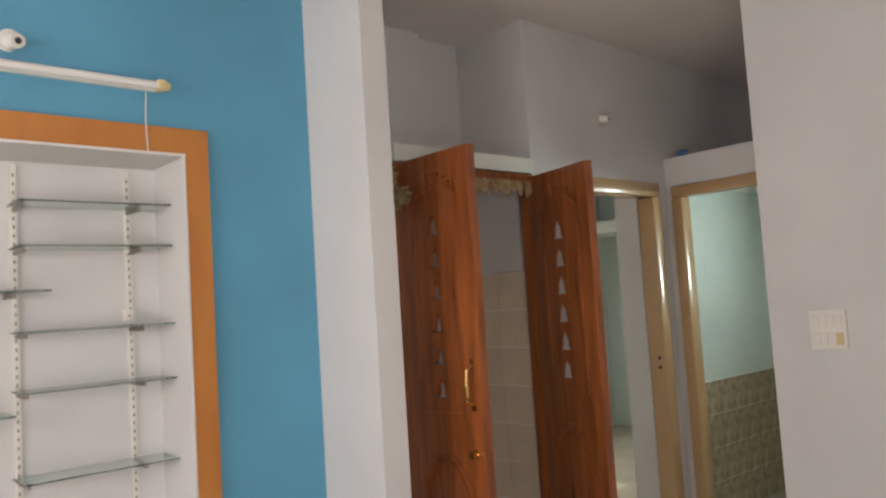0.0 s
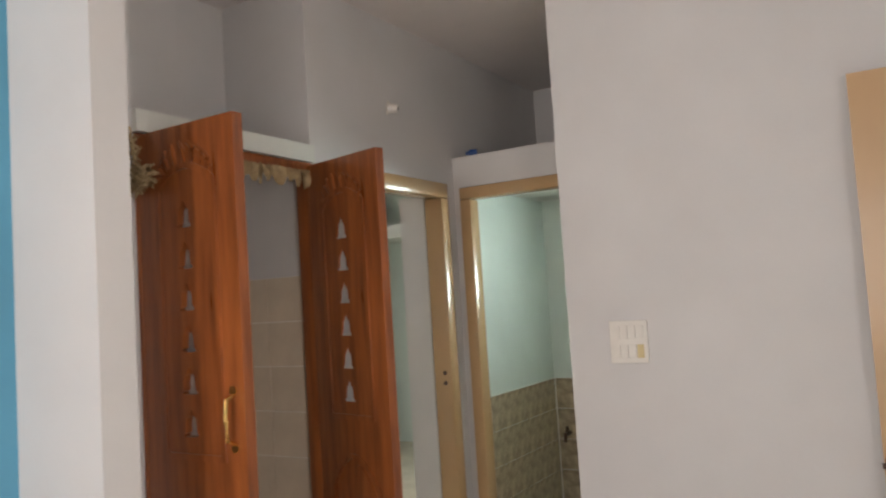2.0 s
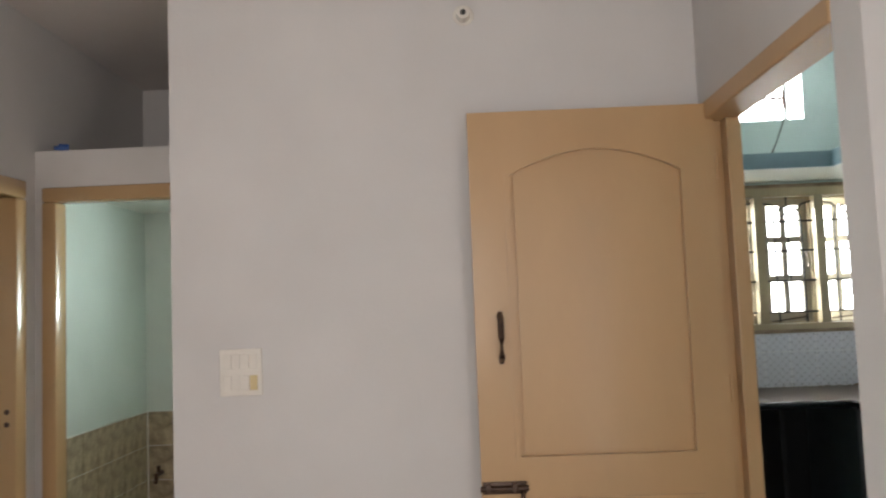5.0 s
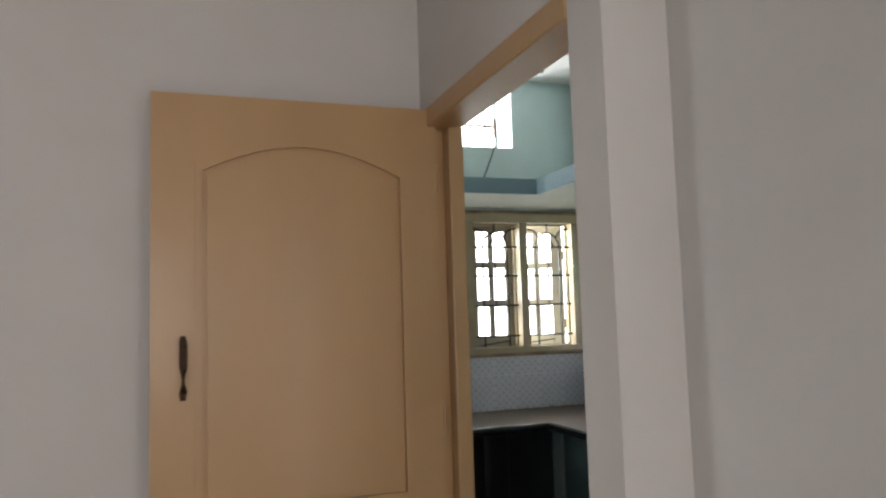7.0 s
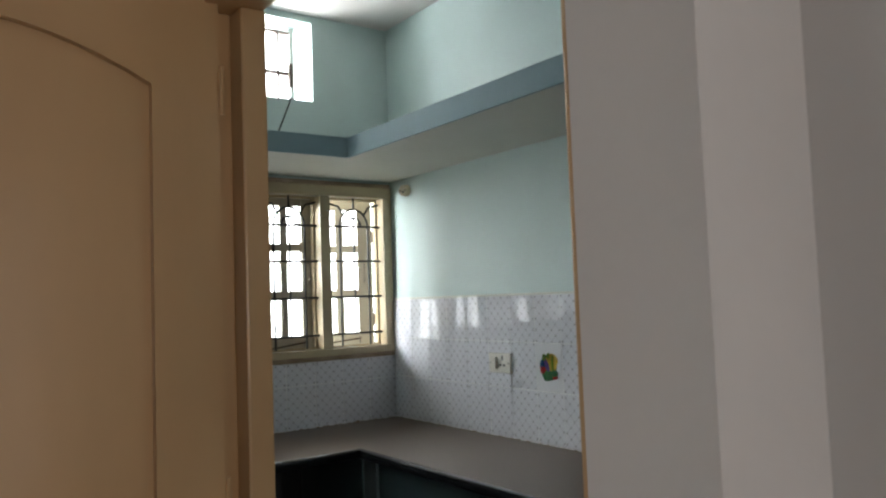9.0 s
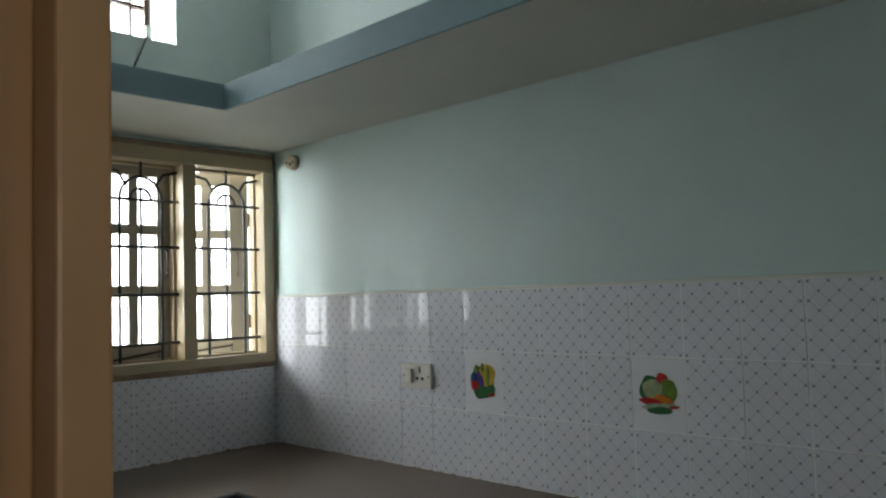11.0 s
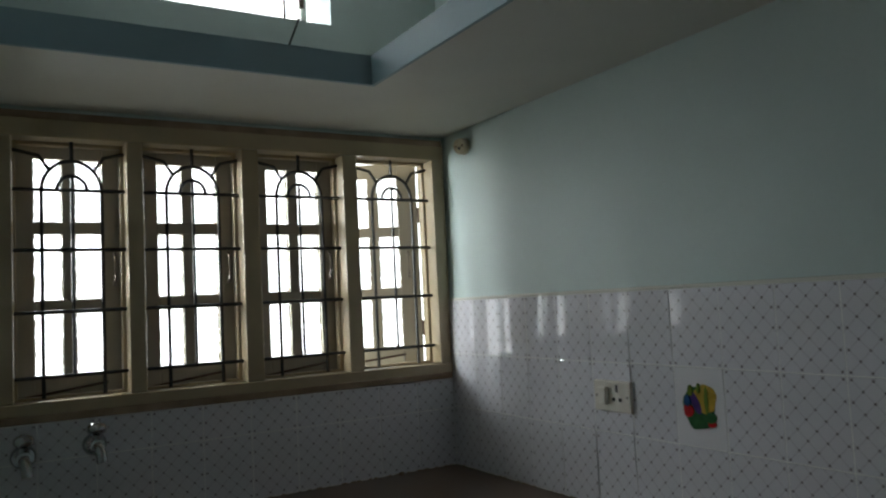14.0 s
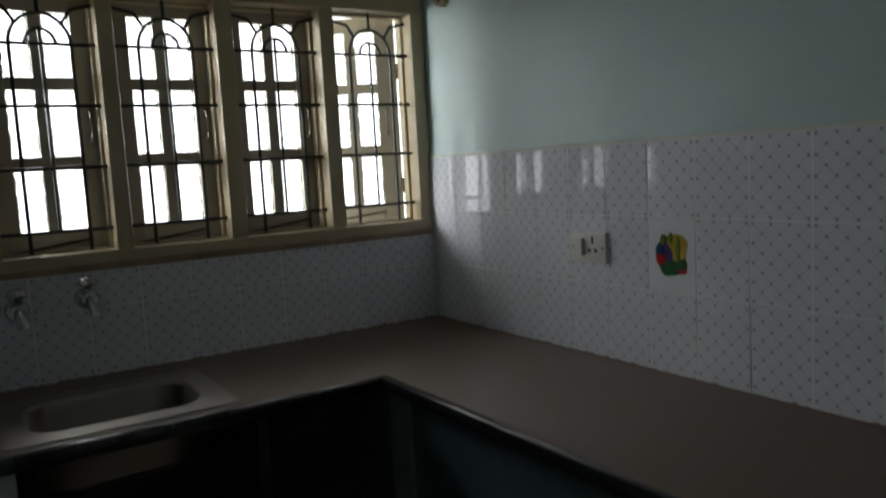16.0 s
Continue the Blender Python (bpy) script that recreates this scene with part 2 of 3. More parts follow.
# hall
struct("wall_west_blue", [(XW - .32, -5.3, 0, XW, -3.75, HC), (XW - .32, -3.75, 0, XW, -2.215, .62), (XW - .32, -3.75, 1.99, XW, -2.215, HC),
                          (XW - .32, -2.215, 0, XW, -1.70, HC)], M_BLUE, "bright blue painted hall wall with a shelf niche", "wall")
struct("niche_lining", [(XW - .36, -3.75, .62, XW - .27, -2.215, 1.99), (XW - .27, -2.2155, .62, XW - .002, -2.2115 + .004, 1.99), (XW - .27, -3.757, .62, XW - .002, -3.749, 1.99),
                        (XW - .27, -3.745, 1.983, XW - .002, -2.22, 1.989), (XW - .27, -3.745, .62, XW - .002, -2.22, .628)], M_WHITE, "white painted lining of the shelf niche", "niche")
struct("wall_stub", [(XW - .3, -1.70, 0, -2.54, -1.59, HC)], M_WHITE, "white wall stub beside the prayer niche", "wall")
struct("wall_south", [(-3.3, -5.4, 0, -2.6, -5.3, HC), (-2.6, -5.4, 0, -.4, -5.3, .85), (-2.6, -5.4, 2.15, -.4, -5.3, HC), (-.4, -5.4, 0, .2, -5.3, HC)], M_WHITE, "white painted hall wall with a window", "wall")
# The opening from y -3.45 to -2.45 is unseen, added for the fill lamp.
struct("wall_east_hall", [(.09, -5.3, 0, .2, -3.45, HC), (.09, -3.45, 2.1, .2, -2.45, HC), (.09, -2.45, 0, .2, -1.12, HC)], M_WHITE, "white painted hall wall with an unseen opening added to let light in", "wall")
struct("wall_kitchen_door", [(-.055, -1.12, 0, .2, -.992, KC), (-.055, -.992, 2.085, .05, 0, KC), (-.055, 0, 0, .05, 2.25, KC)], M_WHITE, "white painted wall with the kitchen doorway", "wall")
struct("wall_switch", [(XE, 0, 0, -.055, .1, HC)], M_WHITE, "greyish white painted wall carrying a switchboard", "wall")
struct("wall_passage_east", [(XE, .1, 0, XE + .1, YB, HC)], M_WHITE, "white painted passage wall", "wall")
# wall with prayer niche and bedroom door
struct("wall_west_white", [(XW - .2, -1.59, 0, XW, -1.29, HC), (XW - .2, -.40, 0, XW, -.22, HC), (XW - .2, -.22, 2.06, XW, .735, HC),
                           (XW - .2, .735, 0, XW, YB, HC), (XW - .2, YB, 2.0, XW, 2.2, HC), (XW - .2, YB, 0, XW, 2.2, 2.0)], M_WHITE, "white painted wall with prayer niche and bedroom doorway", "wall")
struct("bedroom_reveal", [(XW - .27, .655, 0, XW - .106, .79, 2.0)], M_WHITE, "white plaster reveal of the bedroom doorway", "wall")
struct("prayer_niche_wall", [(-3.52, -1.5, 0, -3.42, -.2, HC), (-3.42, -1.39, 0, XW - .2, -1.29, HC), (-3.42, -.40, 0, XW - .2, -.30, HC), (-3.42, -1.29, 2.11, -3.36, -.72, HC)],
       M_WHITE, "greyish white inner walls of the prayer niche", "wall")
struct("prayer_niche_slab", [(-3.42, -1.29, 2.043, XW + .02, -.395, 2.118)], M_SOFFIT, "white painted concrete slab over the prayer niche", "slab")
# bathroom
struct("wall_bath_door", [(XW, YB, 0, -2.886, YB + .1, 2.041), (-2.029, YB, 0, XE + .1, YB + .1, 2.041), (XW, YB, 2.041, XE + .1, YB + .1, 2.215)], M_WHITE, "white painted wall over the bathroom doorway", "wall")
struct("bath_loft_slab", [(XW, YB + .1, 2.06, -.06, 2.1, 2.16)], M_SOFFIT, "white loft slab over the bathroom", "slab")
struct("wall_bath_north", [(-3.1, 2.03, 0, -1.75, 2.2, 2.1), (-1.75, 2.03, 0, -1.15, 2.2, 1.6), (-1.75, 2.03, 2.0, -1.15, 2.2, 2.1), (-1.15, 2.03, 0, -.05, 2.2, 2.1)], M_GREEN, "pale green bathroom wall", "wall")
struct("wall_loft_north", [(-3.1, 2.03, 2.1, -.05, 2.2, HC)], M_WHITE, "white wall behind the loft", "wall")
struct("wall_bath_west_lining", [(XW, YB + .1, 0, XW + .004, 2.03, 2.06)], M_GREEN, "pale green painted bathroom wall", "wall")
struct("wall_bath_east", [(-1.1, .1, 0, -1.0, 2.03, 2.06)], M_GREEN, "pale green bathroom wall", "wall")
# bedroom
# The gap in the far west wall is unseen, added around the bedroom lamp.
struct("bedroom_walls", [(-5.6, -1.6, 0, -5.5, .6, HC), (-5.6, .6, 0, -5.5, 1.8, .9), (-5.6, .6, 2.1, -5.5, 1.8, HC), (-5.6, 1.8, 0, -5.5, 3.6, HC), (-5.6, 3.6, 0, -3.0, 3.7, HC), (-3.1, 2.2, 0, -3.0, 3.6, HC), (-5.6, -1.6, 0, -3.42, -1.5, HC)],
       M_GREEN, "pale green bedroom walls", "wall")
struct("bedroom_ceiling", [(-5.6, -1.6, HC, -3.605, 3.7, HC + .1), (-3.605, 2.302, HC, -3.0, 3.7, HC + .1)], M_CEIL, "off-white bedroom ceiling", "ceiling")
struct("bedroom_loft", [(-5.5, 3.0, 2.03, -3.1, 3.6, 2.145)], M_SOFFIT, "white concrete loft shelf in the bedroom", "slab")
# kitchen
WX0, WX1, WZ0, WZ1 = .15, 1.645, 1.19, 2.058
VX0, VX1, VZ0, VZ1 = .60, 1.21, 2.475, 2.885
struct("wall_kitchen_north", [(KX0, KY, 0, WX0, KY + .2, 2.3), (WX1, KY, 0, KX + .2, KY + .2, 2.3), (WX0, KY, 0, WX1, KY + .2, WZ0), (WX0, KY, WZ1, WX1, KY + .2, 2.3),
                              (KX0, KY, 2.3, VX0, KY + .2, KC), (VX1, KY, 2.3, KX + .2, KY + .2, KC), (VX0, KY, 2.3, VX1, KY + .2, VZ0), (VX0, KY, VZ1, VX1, KY + .2, KC)],
       M_AQUA, "pale aqua kitchen wall with window and ventilator", "wall")
struct("wall_kitchen_east", [(KX, -1.7, 0, KX + .2, KY, KC)], M_AQUA, "pale aqua painted kitchen wall above white tiles", "wall")
struct("wall_kitchen_west", [(KX0, 0, 0, KX0 + .004, KY, KC)], M_AQUA, "pale aqua painted kitchen wall", "wall")
struct("wall_kitchen_south", [(.1, -1.7, 0, KX, -1.6, KC), (.2, -1.6, 0, .21, -.992, KC)], M_AQUA, "pale aqua painted kitchen wall", "wall")
loft = thing("kitchen_loft", "pale concrete loft shelf with blue-grey painted edge", "loft")
loft["kind"] = "structure"
part("slab", box(B(KX0 + .006, 1.463, 2.088, KX - .003, KY - .003, 2.16), 1.092, -1.59, 2.088, KX - .003, 1.463, 2.16), M_SOFFIT, loft)
bm = B(KX0 + .006, 1.452, 2.082, 1.092, 1.463, 2.168)
box(bm, 1.081, -1.59, 2.082, 1.092, 1.463, 2.168)
part("edge_band", bm, M_AQUAEDGE, loft, "blue-grey painted edge")


# ---- doors ----
def door_frame(name, label, along, at, lo, hi, top, depth, w=.085, m=None):
    """Frame round an opening; along 'y': the wall runs along y at x = at, the frame reaches back by depth."""
    t = thing(name, label, "door frame")
    t["kind"] = "structure"
    m = m or M_ENAMEL

    def bx(a0, a1, z0, z1):
        if along == "y":
            return B(min(at, at + depth), a0, z0, max(at, at + depth), a1, z1, bevel=.011)
        return B(a0, min(at, at + depth), z0, a1, max(at, at + depth), z1, bevel=.011)
    part("jamb", bx(lo, lo + w, .002, top - w), m, t, smooth=True)
    part("jamb", bx(hi - w, hi, .002, top - w), m, t, smooth=True)
    part("head", bx(lo, hi, top - w, top), m, t, smooth=True)
    return t


kdf = tagged(thing("door_frame_kitchen", "cream enamelled wooden frame of the kitchen doorway", "door frame"), kind="structure")
part("stop", B(-.031, -.046, .002, .0045, -.003, 2.02, bevel=.004), M_CREAM, kdf)
part("jamb", B(.004, -.10, .002, .054, -.003, 2.02, bevel=.005), M_CREAM, kdf)
part("jamb", B(.0, -.99, .002, .054, -.93, 2.02, bevel=.005), M_CREAM, kdf)
part("head", B(-.060, -.99, 2.02, .054, -.003, 2.083, bevel=.005), M_CREAM, kdf)
bdf = door_frame("door_frame_bedroom", "cream enamelled wooden frame of the bedroom doorway", "y", XW + .012, -.22, .737, 2.062, -.115, .085)
door_frame("door_frame_bath", "cream enamelled wooden frame of the bathroom doorway", "x", YB - .012, -2.885, -2.03, 2.04, .10, .07)
for z in (1.02, .965):
    part("strike_plate", cyl(bmesh.new(), (XW - .03, .6515, z), (XW - .03, .648, z), .012), M_DARKMETAL, bdf)


def arch(x0, x1, z0, z1, rise, n=14):
    """Outline of a panel with flat shoulders and an arched head."""
    pts = [(x0, z0), (x1, z0), (x1, z1)]
    for i in range(1, n):
        f = i / n
        pts.append((x1 + (x0 - x1) * f, z1 + rise * math.sin(math.pi * f) ** .9))
    return pts + [(x0, z1)]


def grow(pts, d):
    cx, cz = sum(p[0] for p in pts) / len(pts), (min(p[1] for p in pts) + max(p[1] for p in pts)) / 2
    w, h = max(p[0] for p in pts) - cx, max(p[1] for p in pts) - cz
    return [(cx + (x - cx) * (1 + d / w), cz + (z - cz) * (1 + d / h)) for x, z in pts]


def kitchen_door():
    t = thing("panel_door", "cream enamelled panelled wooden door standing open against the wall", "door", pose(-.034, -.05, .012, 0, 0, 1.2))
    w, h = .842, 2.062
    up, low = arch(-w + .118, -.105, .875, 1.855, .085), [(-w + .118, .16), (-.105, .16), (-.105, .755), (-w + .118, .755)]
    part("leaf", plate(bmesh.new(), [[(-w, 0), (0, 0), (0, h), (-w, h)], up, low], -.032, .0), M_CREAM, t)
    for o in (up, low):
        part("moulding", plate(bmesh.new(), [o, grow(o, -.018)], -.037, -.004), M_CREAM, t)
        part("panel", plate(bmesh.new(), [grow(o, -.018)], -.020, -.004), M_CREAM, t)
        part("raised_field", plate(bmesh.new(), [grow(o, -.032)], -.028, -.0195), M_CREAM, t)
    hb = bmesh.new()
    tube(hb, [(-w + .085, -.034, 1.215), (-w + .085, -.066, 1.228), (-w + .085, -.07, 1.29), (-w + .085, -.066, 1.352), (-w + .085, -.034, 1.365)], .0105)
    box(hb, -w + .077, -.037, 1.202, -w + .093, -.031, 1.226, bevel=.002)
    box(hb, -w + .077, -.037, 1.354, -w + .093, -.031, 1.378, bevel=.002)
    part("pull_handle", hb, M_DARKMETAL, t, "dark bronze pull handle", True)
    lb = bmesh.new()
    box(lb, -w + .004, -.04, .775, -w + .15, -.031, .815, bevel=.002)
    cyl(lb, (-w - .004, -.05, .795), (-w + .155, -.05, .795), .0095)
    box(lb, -w + .012, -.06, .78, -w + .03, -.038, .812, bevel=.002)
    box(lb, -w + .10, -.06, .78, -w + .118, -.038, .812, bevel=.002)
    cyl(lb, (-w + .135, -.05, .795), (-w + .135, -.066, .765), .007)
    part("sliding_bolt", lb, M_DARKMETAL, t, "dark metal sliding bolt", True)
    for z in (.3, 1.05, 1.8):
        part("hinge", cyl(bmesh.new(), (.004, -.034, z), (.004, -.034, z + .09), .005), M_CREAM, t)


kitchen_door()


def bell(cx, cz, s):
    """Outline of a temple bell."""
    half = [(.36, 0), (.41, .07), (.31, .14), (.28, .30), (.275, .50), (.23, .66), (.13, .76), (.09, .86), (.05, .95)]
    return [(cx + s * a, cz + s * b) for a, b in half] + [(cx, cz + s)] + [(cx - s * a, cz + s * b) for a, b in half[::-1]]


def prayer_door(m, flip, brass, label):
    """Teak leaf with a carved head and foot, and a column of bell-shaped cut-outs; x runs from the hinge."""
    t = thing("prayer_niche_door", label, "door", m, "prayer niche doors")
    w, h, k = .452, 1.985, -1 if flip else 1
    bells = [bell(k * w * .47, 1.0 + .131 * i, .086) for i in range(6)]
    low = [(k * x, z) for x, z in arch(.09, w - .09, .18, .66, .12)]
    out = [(0, 0), (k * w, 0), (k * w, h), (0, h)]
    part("leaf", plate(bmesh.new(), [out, *bells, low], -.02, .02), M_TEAK, t)
    mid = [(k * x, z) for x, z in arch(.085, w - .085, .93, 1.80, .06)]
    for s in (-1, 1):
        part("panel_moulding", plate(bmesh.new(), [mid, grow(mid, -.02)], s * .0195, s * .027), M_TEAK, t)
        part("panel_moulding", plate(bmesh.new(), [grow(low, .016), low], s * .0195, s * .028), M_TEAK, t)
        cb = bmesh.new()
        for i in range(9):
            a = math.pi * i / 8
            tube(cb, [(k * w / 2 + .1 * math.cos(a), s * .018, 1.80 + .05 * math.sin(a)), (k * w / 2 + .125 * math.cos(a), s * .022, 1.83 + .075 * math.sin(a)), (k * w / 2 + .105 * math.cos(a + .2), s * .018, 1.86 + .07 * math.sin(a))], .008, 6)
        part("carving", cb, M_TEAK, t, "carved leaf scrolls", True)
    for o in bells:
        part("bell_inlay", plate(bmesh.new(), [o], .004 if brass else -.013, .008 if brass else -.009), M_FROST, t, "pale frosted bell-shaped inlay")
    part("foot_panel", plate(bmesh.new(), [low], -.009, .009), M_TEAK, t)
    part("foot_panel_field", plate(bmesh.new(), [grow(low, -.03)], -.014, .014), M_TEAK, t)
    if brass:
        x = k * (w - .045)
        hb = tube(bmesh.new(), [(x, -.018, .985), (x, -.05, 1.0), (x, -.056, 1.06), (x, -.05, 1.12), (x, -.018, 1.135)], .0075)
        cyl(hb, (x, -.017, .975), (x, -.024, .975), .014)
        cyl(hb, (x, -.017, 1.145), (x, -.024, 1.145), .014)
        part("handle", hb, M_BRASS, t, "polished brass handle", True)
        kb = cyl(bmesh.new(), (x, -.017, .80), (x, -.028, .80), .017)
        cyl(kb, (x, -.028, .80), (x, -.05, .80), .012, .015)
        box(kb, x - .03, -.022, .79, x, -.017, .81)
        part("lock_knob", kb, M_BRASS, t, "brass lock knob", True)
    return t


prayer_door(pose(XW + .012, -1.262, .042, 0, 0, -1), False, True, "varnished carved teak prayer-niche door standing open, brass handle")
prayer_door(pose(XW + .018, -.425, .036, 0, 0, -13.5 + 180 - 180), False, False, "varnished teak prayer-niche door standing open, bell-shaped cut-outs")
door_frame("prayer_niche_frame", "varnished teak frame of the prayer niche", "y", XW + .012, -1.288, -.398, 2.041, -.07, .045, M_TEAK)

# cream tiles inside the prayer niche
panel = struct("prayer_niche_tiling", [(-3.42, -1.285, 0, -3.412, -.402, 1.56), (-3.41, -.412, 0, -2.995, -.404, 1.56)], M_GROUT, "cream glazed wall tiles in the prayer niche", "tiling")


# ---- garland ----
def leaves(bm, centre, spread, count, size, rnd):
    for _ in range(count):
        p = Vector([c + rnd.gauss(0, s) for c, s in zip(centre, spread)])
        e = Euler((rnd.uniform(-1, 1), rnd.uniform(-1, 1), rnd.uniform(0, 6.3)))
        m = Matrix.LocRotScale(p, e, (size * rnd.uniform(.5, 1.2),) * 3)
        pts = [(0, 0, 0), (.18, .5, .12), (0, 1.2, -.15), (-.18, .5, .12), (0, .5, -.03)]
        v = [bm.verts.new(m @ Vector(q)) for q in pts]
        for a in ((0, 1, 4), (1, 2, 4), (2, 3, 4), (3, 0, 4)):
            bm.faces.new([v[i] for i in a])


def blades(bm, at, length, width, rnd):
    """A broad dry leaf hanging from its stalk, curled along its length."""
    turn, lean, curl = rnd.uniform(-.5, .5), rnd.uniform(-.25, .25), rnd.uniform(-.5, .8)
    m = Matrix.Translation(at) @ Matrix.Rotation(turn, 4, "Z") @ Matrix.Rotation(lean, 4, "X")
    rows = []
    for i in range(6):
        f = i / 5
        h = width * (.25 + .75 * math.sin(math.pi * min(f * .8 + .12, 1))) / 2
        x = .012 * math.sin(curl * 3 * f) + rnd.uniform(-.002, .002)
        rows.append([bm.verts.new(m @ Vector((x + .006 * abs(k), k * h, -length * f))) for k in (-1, 0, 1)])
    for p, q in zip(rows, rows[1:]):
        for k in range(2):
            bm.faces.new((p[k], p[k + 1], q[k + 1], q[k]))


rnd = random.Random(3)
gar = thing("dried_garland", "dried brown leaf garland hung across the prayer niche", "garland")
part("cord", tube(bmesh.new(), [(XW + .03, -1.25 + .84 * i / 10, 1.998 - .012 * math.sin(math.pi * i / 10)) for i in range(11)], .005), M_DRY, gar)
for i in range(30):
    bm = bmesh.new()
    blades(bm, (XW + .032 + .004 * (i % 3), -1.235 + .82 * i / 29, 1.997), rnd.uniform(.045, .085), rnd.uniform(.045, .065), rnd)
    part("leaf", bm, M_DRY, gar)
hung = thing("dried_leaf_bunch", "tied bunch of dry straw-coloured leaves hung on the niche frame", "leaf bunch")
part("cord", tube(bmesh.new(), [(XW + .014, -1.315, 2.05), (XW + .03, -1.318, 1.99), (XW + .045, -1.32, 1.93)], .006), M_DRY, hung)
bm = bmesh.new()
for i in range(10):
    leaves(bm, (XW + .03, -1.318, 2.02 - .009 * i), (.006, .008, .006), 5, .03, rnd)
tagged(part("strand", bm, M_DRY, hung), "thin strand of dry leaves", kind="stuff")
bm = bmesh.new()
leaves(bm, (XW + .066, -1.33, 1.872), (.02, .02, .019), 520, .032, rnd)
tagged(part("tied_bunch", bm, M_DRY, hung), "tied cluster of dry leaves", kind="stuff")


# ---- blue wall ----
fr = thing("niche_surround", "orange-brown wooden surround of the shelf niche", "frame")
part("side", B(XW + .001, -2.217, .53, XW + .022, -2.13, 2.08, bevel=.002), M_ORANGE, fr)
part("side", B(XW + .001, -3.84, .53, XW + .022, -3.753, 2.08, bevel=.002), M_ORANGE, fr)
part("head", B(XW + .001, -3.753, 1.99, XW + .022, -2.217, 2.08, bevel=.002), M_ORANGE, fr)
part("bottom_rail", B(XW + .001, -3.753, .53, XW + .022, -2.217, .62, bevel=.002), M_ORANGE, fr)
part("bead", box(B(XW + .0, -2.226, .62, XW + .026, -2.217, 1.99), XW, -3.753, 1.981, XW + .026, -2.226, 1.99), M_WHITE, fr, "white edging bead")


def shelf(y0, y1, z):
    t = thing("glass_shelf", "clear greenish glass shelf on small clips in a niche", "shelf", group="niche shelves")
    g = part("pane", B(XW - .262, y0, z, XW - .10, y1, z + .007, bevel=.001), M_GLASS, t)
    for y in (y0 + .02, y1 - .10):
        part("bracket", B(XW - .268, y - .006, z - .016, XW - .14, y + .006, z - .001, bevel=.002), M_STEEL, t)


for z in (1.825, 1.68, 1.405, 1.215, .935):
    shelf(-2.71, -2.222, z)
shelf(-3.2, -2.62, 1.535)
shelf(-3.2, -2.73, 1.15)
strips = thing("shelf_strip", "slotted white shelf upright on the niche back", "upright", group="shelf uprights")
part("rail", B(XW - .2695, -2.70, .64, XW - .26, -2.682, 1.97), M_PLASTIC, strips)
for i in range(44):
    part("slot", B(XW - .2605, -2.694, .68 + .029 * i, XW - .2592, -2.688, .692 + .029 * i), M_STEEL, strips)
copy_thing(strips, pose(0, .37, 0))
for z, y in ((1.69, -2.315), (1.445, -2.335)):
    c = thing("clip_box", "small white plastic clip on the niche back", "clip")
    part("body", B(XW - .262, y - .02, z - .022, XW - .232, y + .02, z + .022, bevel=.003), M_PLASTIC, c)
    part("screw", cyl(bmesh.new(), (XW - .233, y, z), (XW - .230, y, z), .004), M_STEEL, c)
tl = thing("tube_light", "unlit fluorescent tube light in a white batten", "lamp")
part("batten", B(XW + .001, -3.46, 2.20, XW + .03, -2.30, 2.235, bevel=.004), M_PLASTIC, tl)
part("tube", cyl(bmesh.new(), (XW + .05, -3.45, 2.213), (XW + .05, -2.31, 2.213), .013), M_TUBE, tl, smooth=True)
for y in (-3.46, -2.30):
    part("holder", cyl(B(XW + .02, y - .018, 2.197, XW + .066, y + .012, 2.232, bevel=.006), (XW + .045, y, 2.214), (XW + .045, y + .028, 2.214), .02, .014), M_YELLOWED, tl, smooth=True)
wire = thing("tube_light_cable", "thin pale cable below the tube light", "cable")
part("cord", tube(bmesh.new(), [(XW + .024, -2.345, 2.20), (XW + .0245, -2.349, 2.10), (XW + .0265, -2.345, 1.985)], .0022), M_PLASTIC, wire)


def conduit_outlet(name, p, d, label, m=None, k=1.3):
    """A capped stub of conduit with a dark mouth, as left for a lamp."""
    t = thing(name, label, "conduit")
    p, d = Vector(p), Vector(d).normalized()
    part("collar", cyl(bmesh.new(), p, p + d * .006, .03 * k, .026 * k), m or M_PLASTIC, t, smooth=True)
    part("stub", cyl(bmesh.new(), p, p + d * .04 * k, .021 * k, .017 * k), m or M_PLASTIC, t, smooth=True)
    part("mouth", cyl(bmesh.new(), p + d * .0395 * k, p + d * .042 * k, .008 * k), M_DARK, t)


conduit_outlet("lamp_outlet", (XW, -2.745, 2.30), (1, .2, -.2), "white conduit stub on the blue wall")
conduit_outlet("lamp_outlet", (XW, .205, 2.395), (1, .5, -.15), "white conduit stub above the bedroom doorway")
conduit_outlet("lamp_outlet", (-.872, 0, 2.455), (0, -1, -.1), "white conduit stub above the open door")
jb = thing("junction_box", "round beige plastic junction box beside the kitchen window", "junction box")
p, d = Vector((KX, 1.865, 2.024)), Vector((-1, -.35, -.1)).normalized()
part("box", cyl(bmesh.new(), p - d * .012, p + d * .03, .032, .030), M_BEIGE, jb, smooth=True)
part("cover", cyl(bmesh.new(), p + d * .03, p + d * .036, .030, .027), M_BEIGE, jb, smooth=True)
side = d.cross(Vector((0, 0, 1))).normalized()
for k in (-1, 1):
    part("screw", cyl(bmesh.new(), p + d * .0355 + side * .015 * k, p + d * .038 + side * .015 * k, .0045), M_DARKMETAL, jb)
part("cable_hole", cyl(bmesh.new(), p + d * .0355 - Vector((0, 0, .008)), p + d * .0375 - Vector((0, 0, .008)), .006), M_DARK, jb)


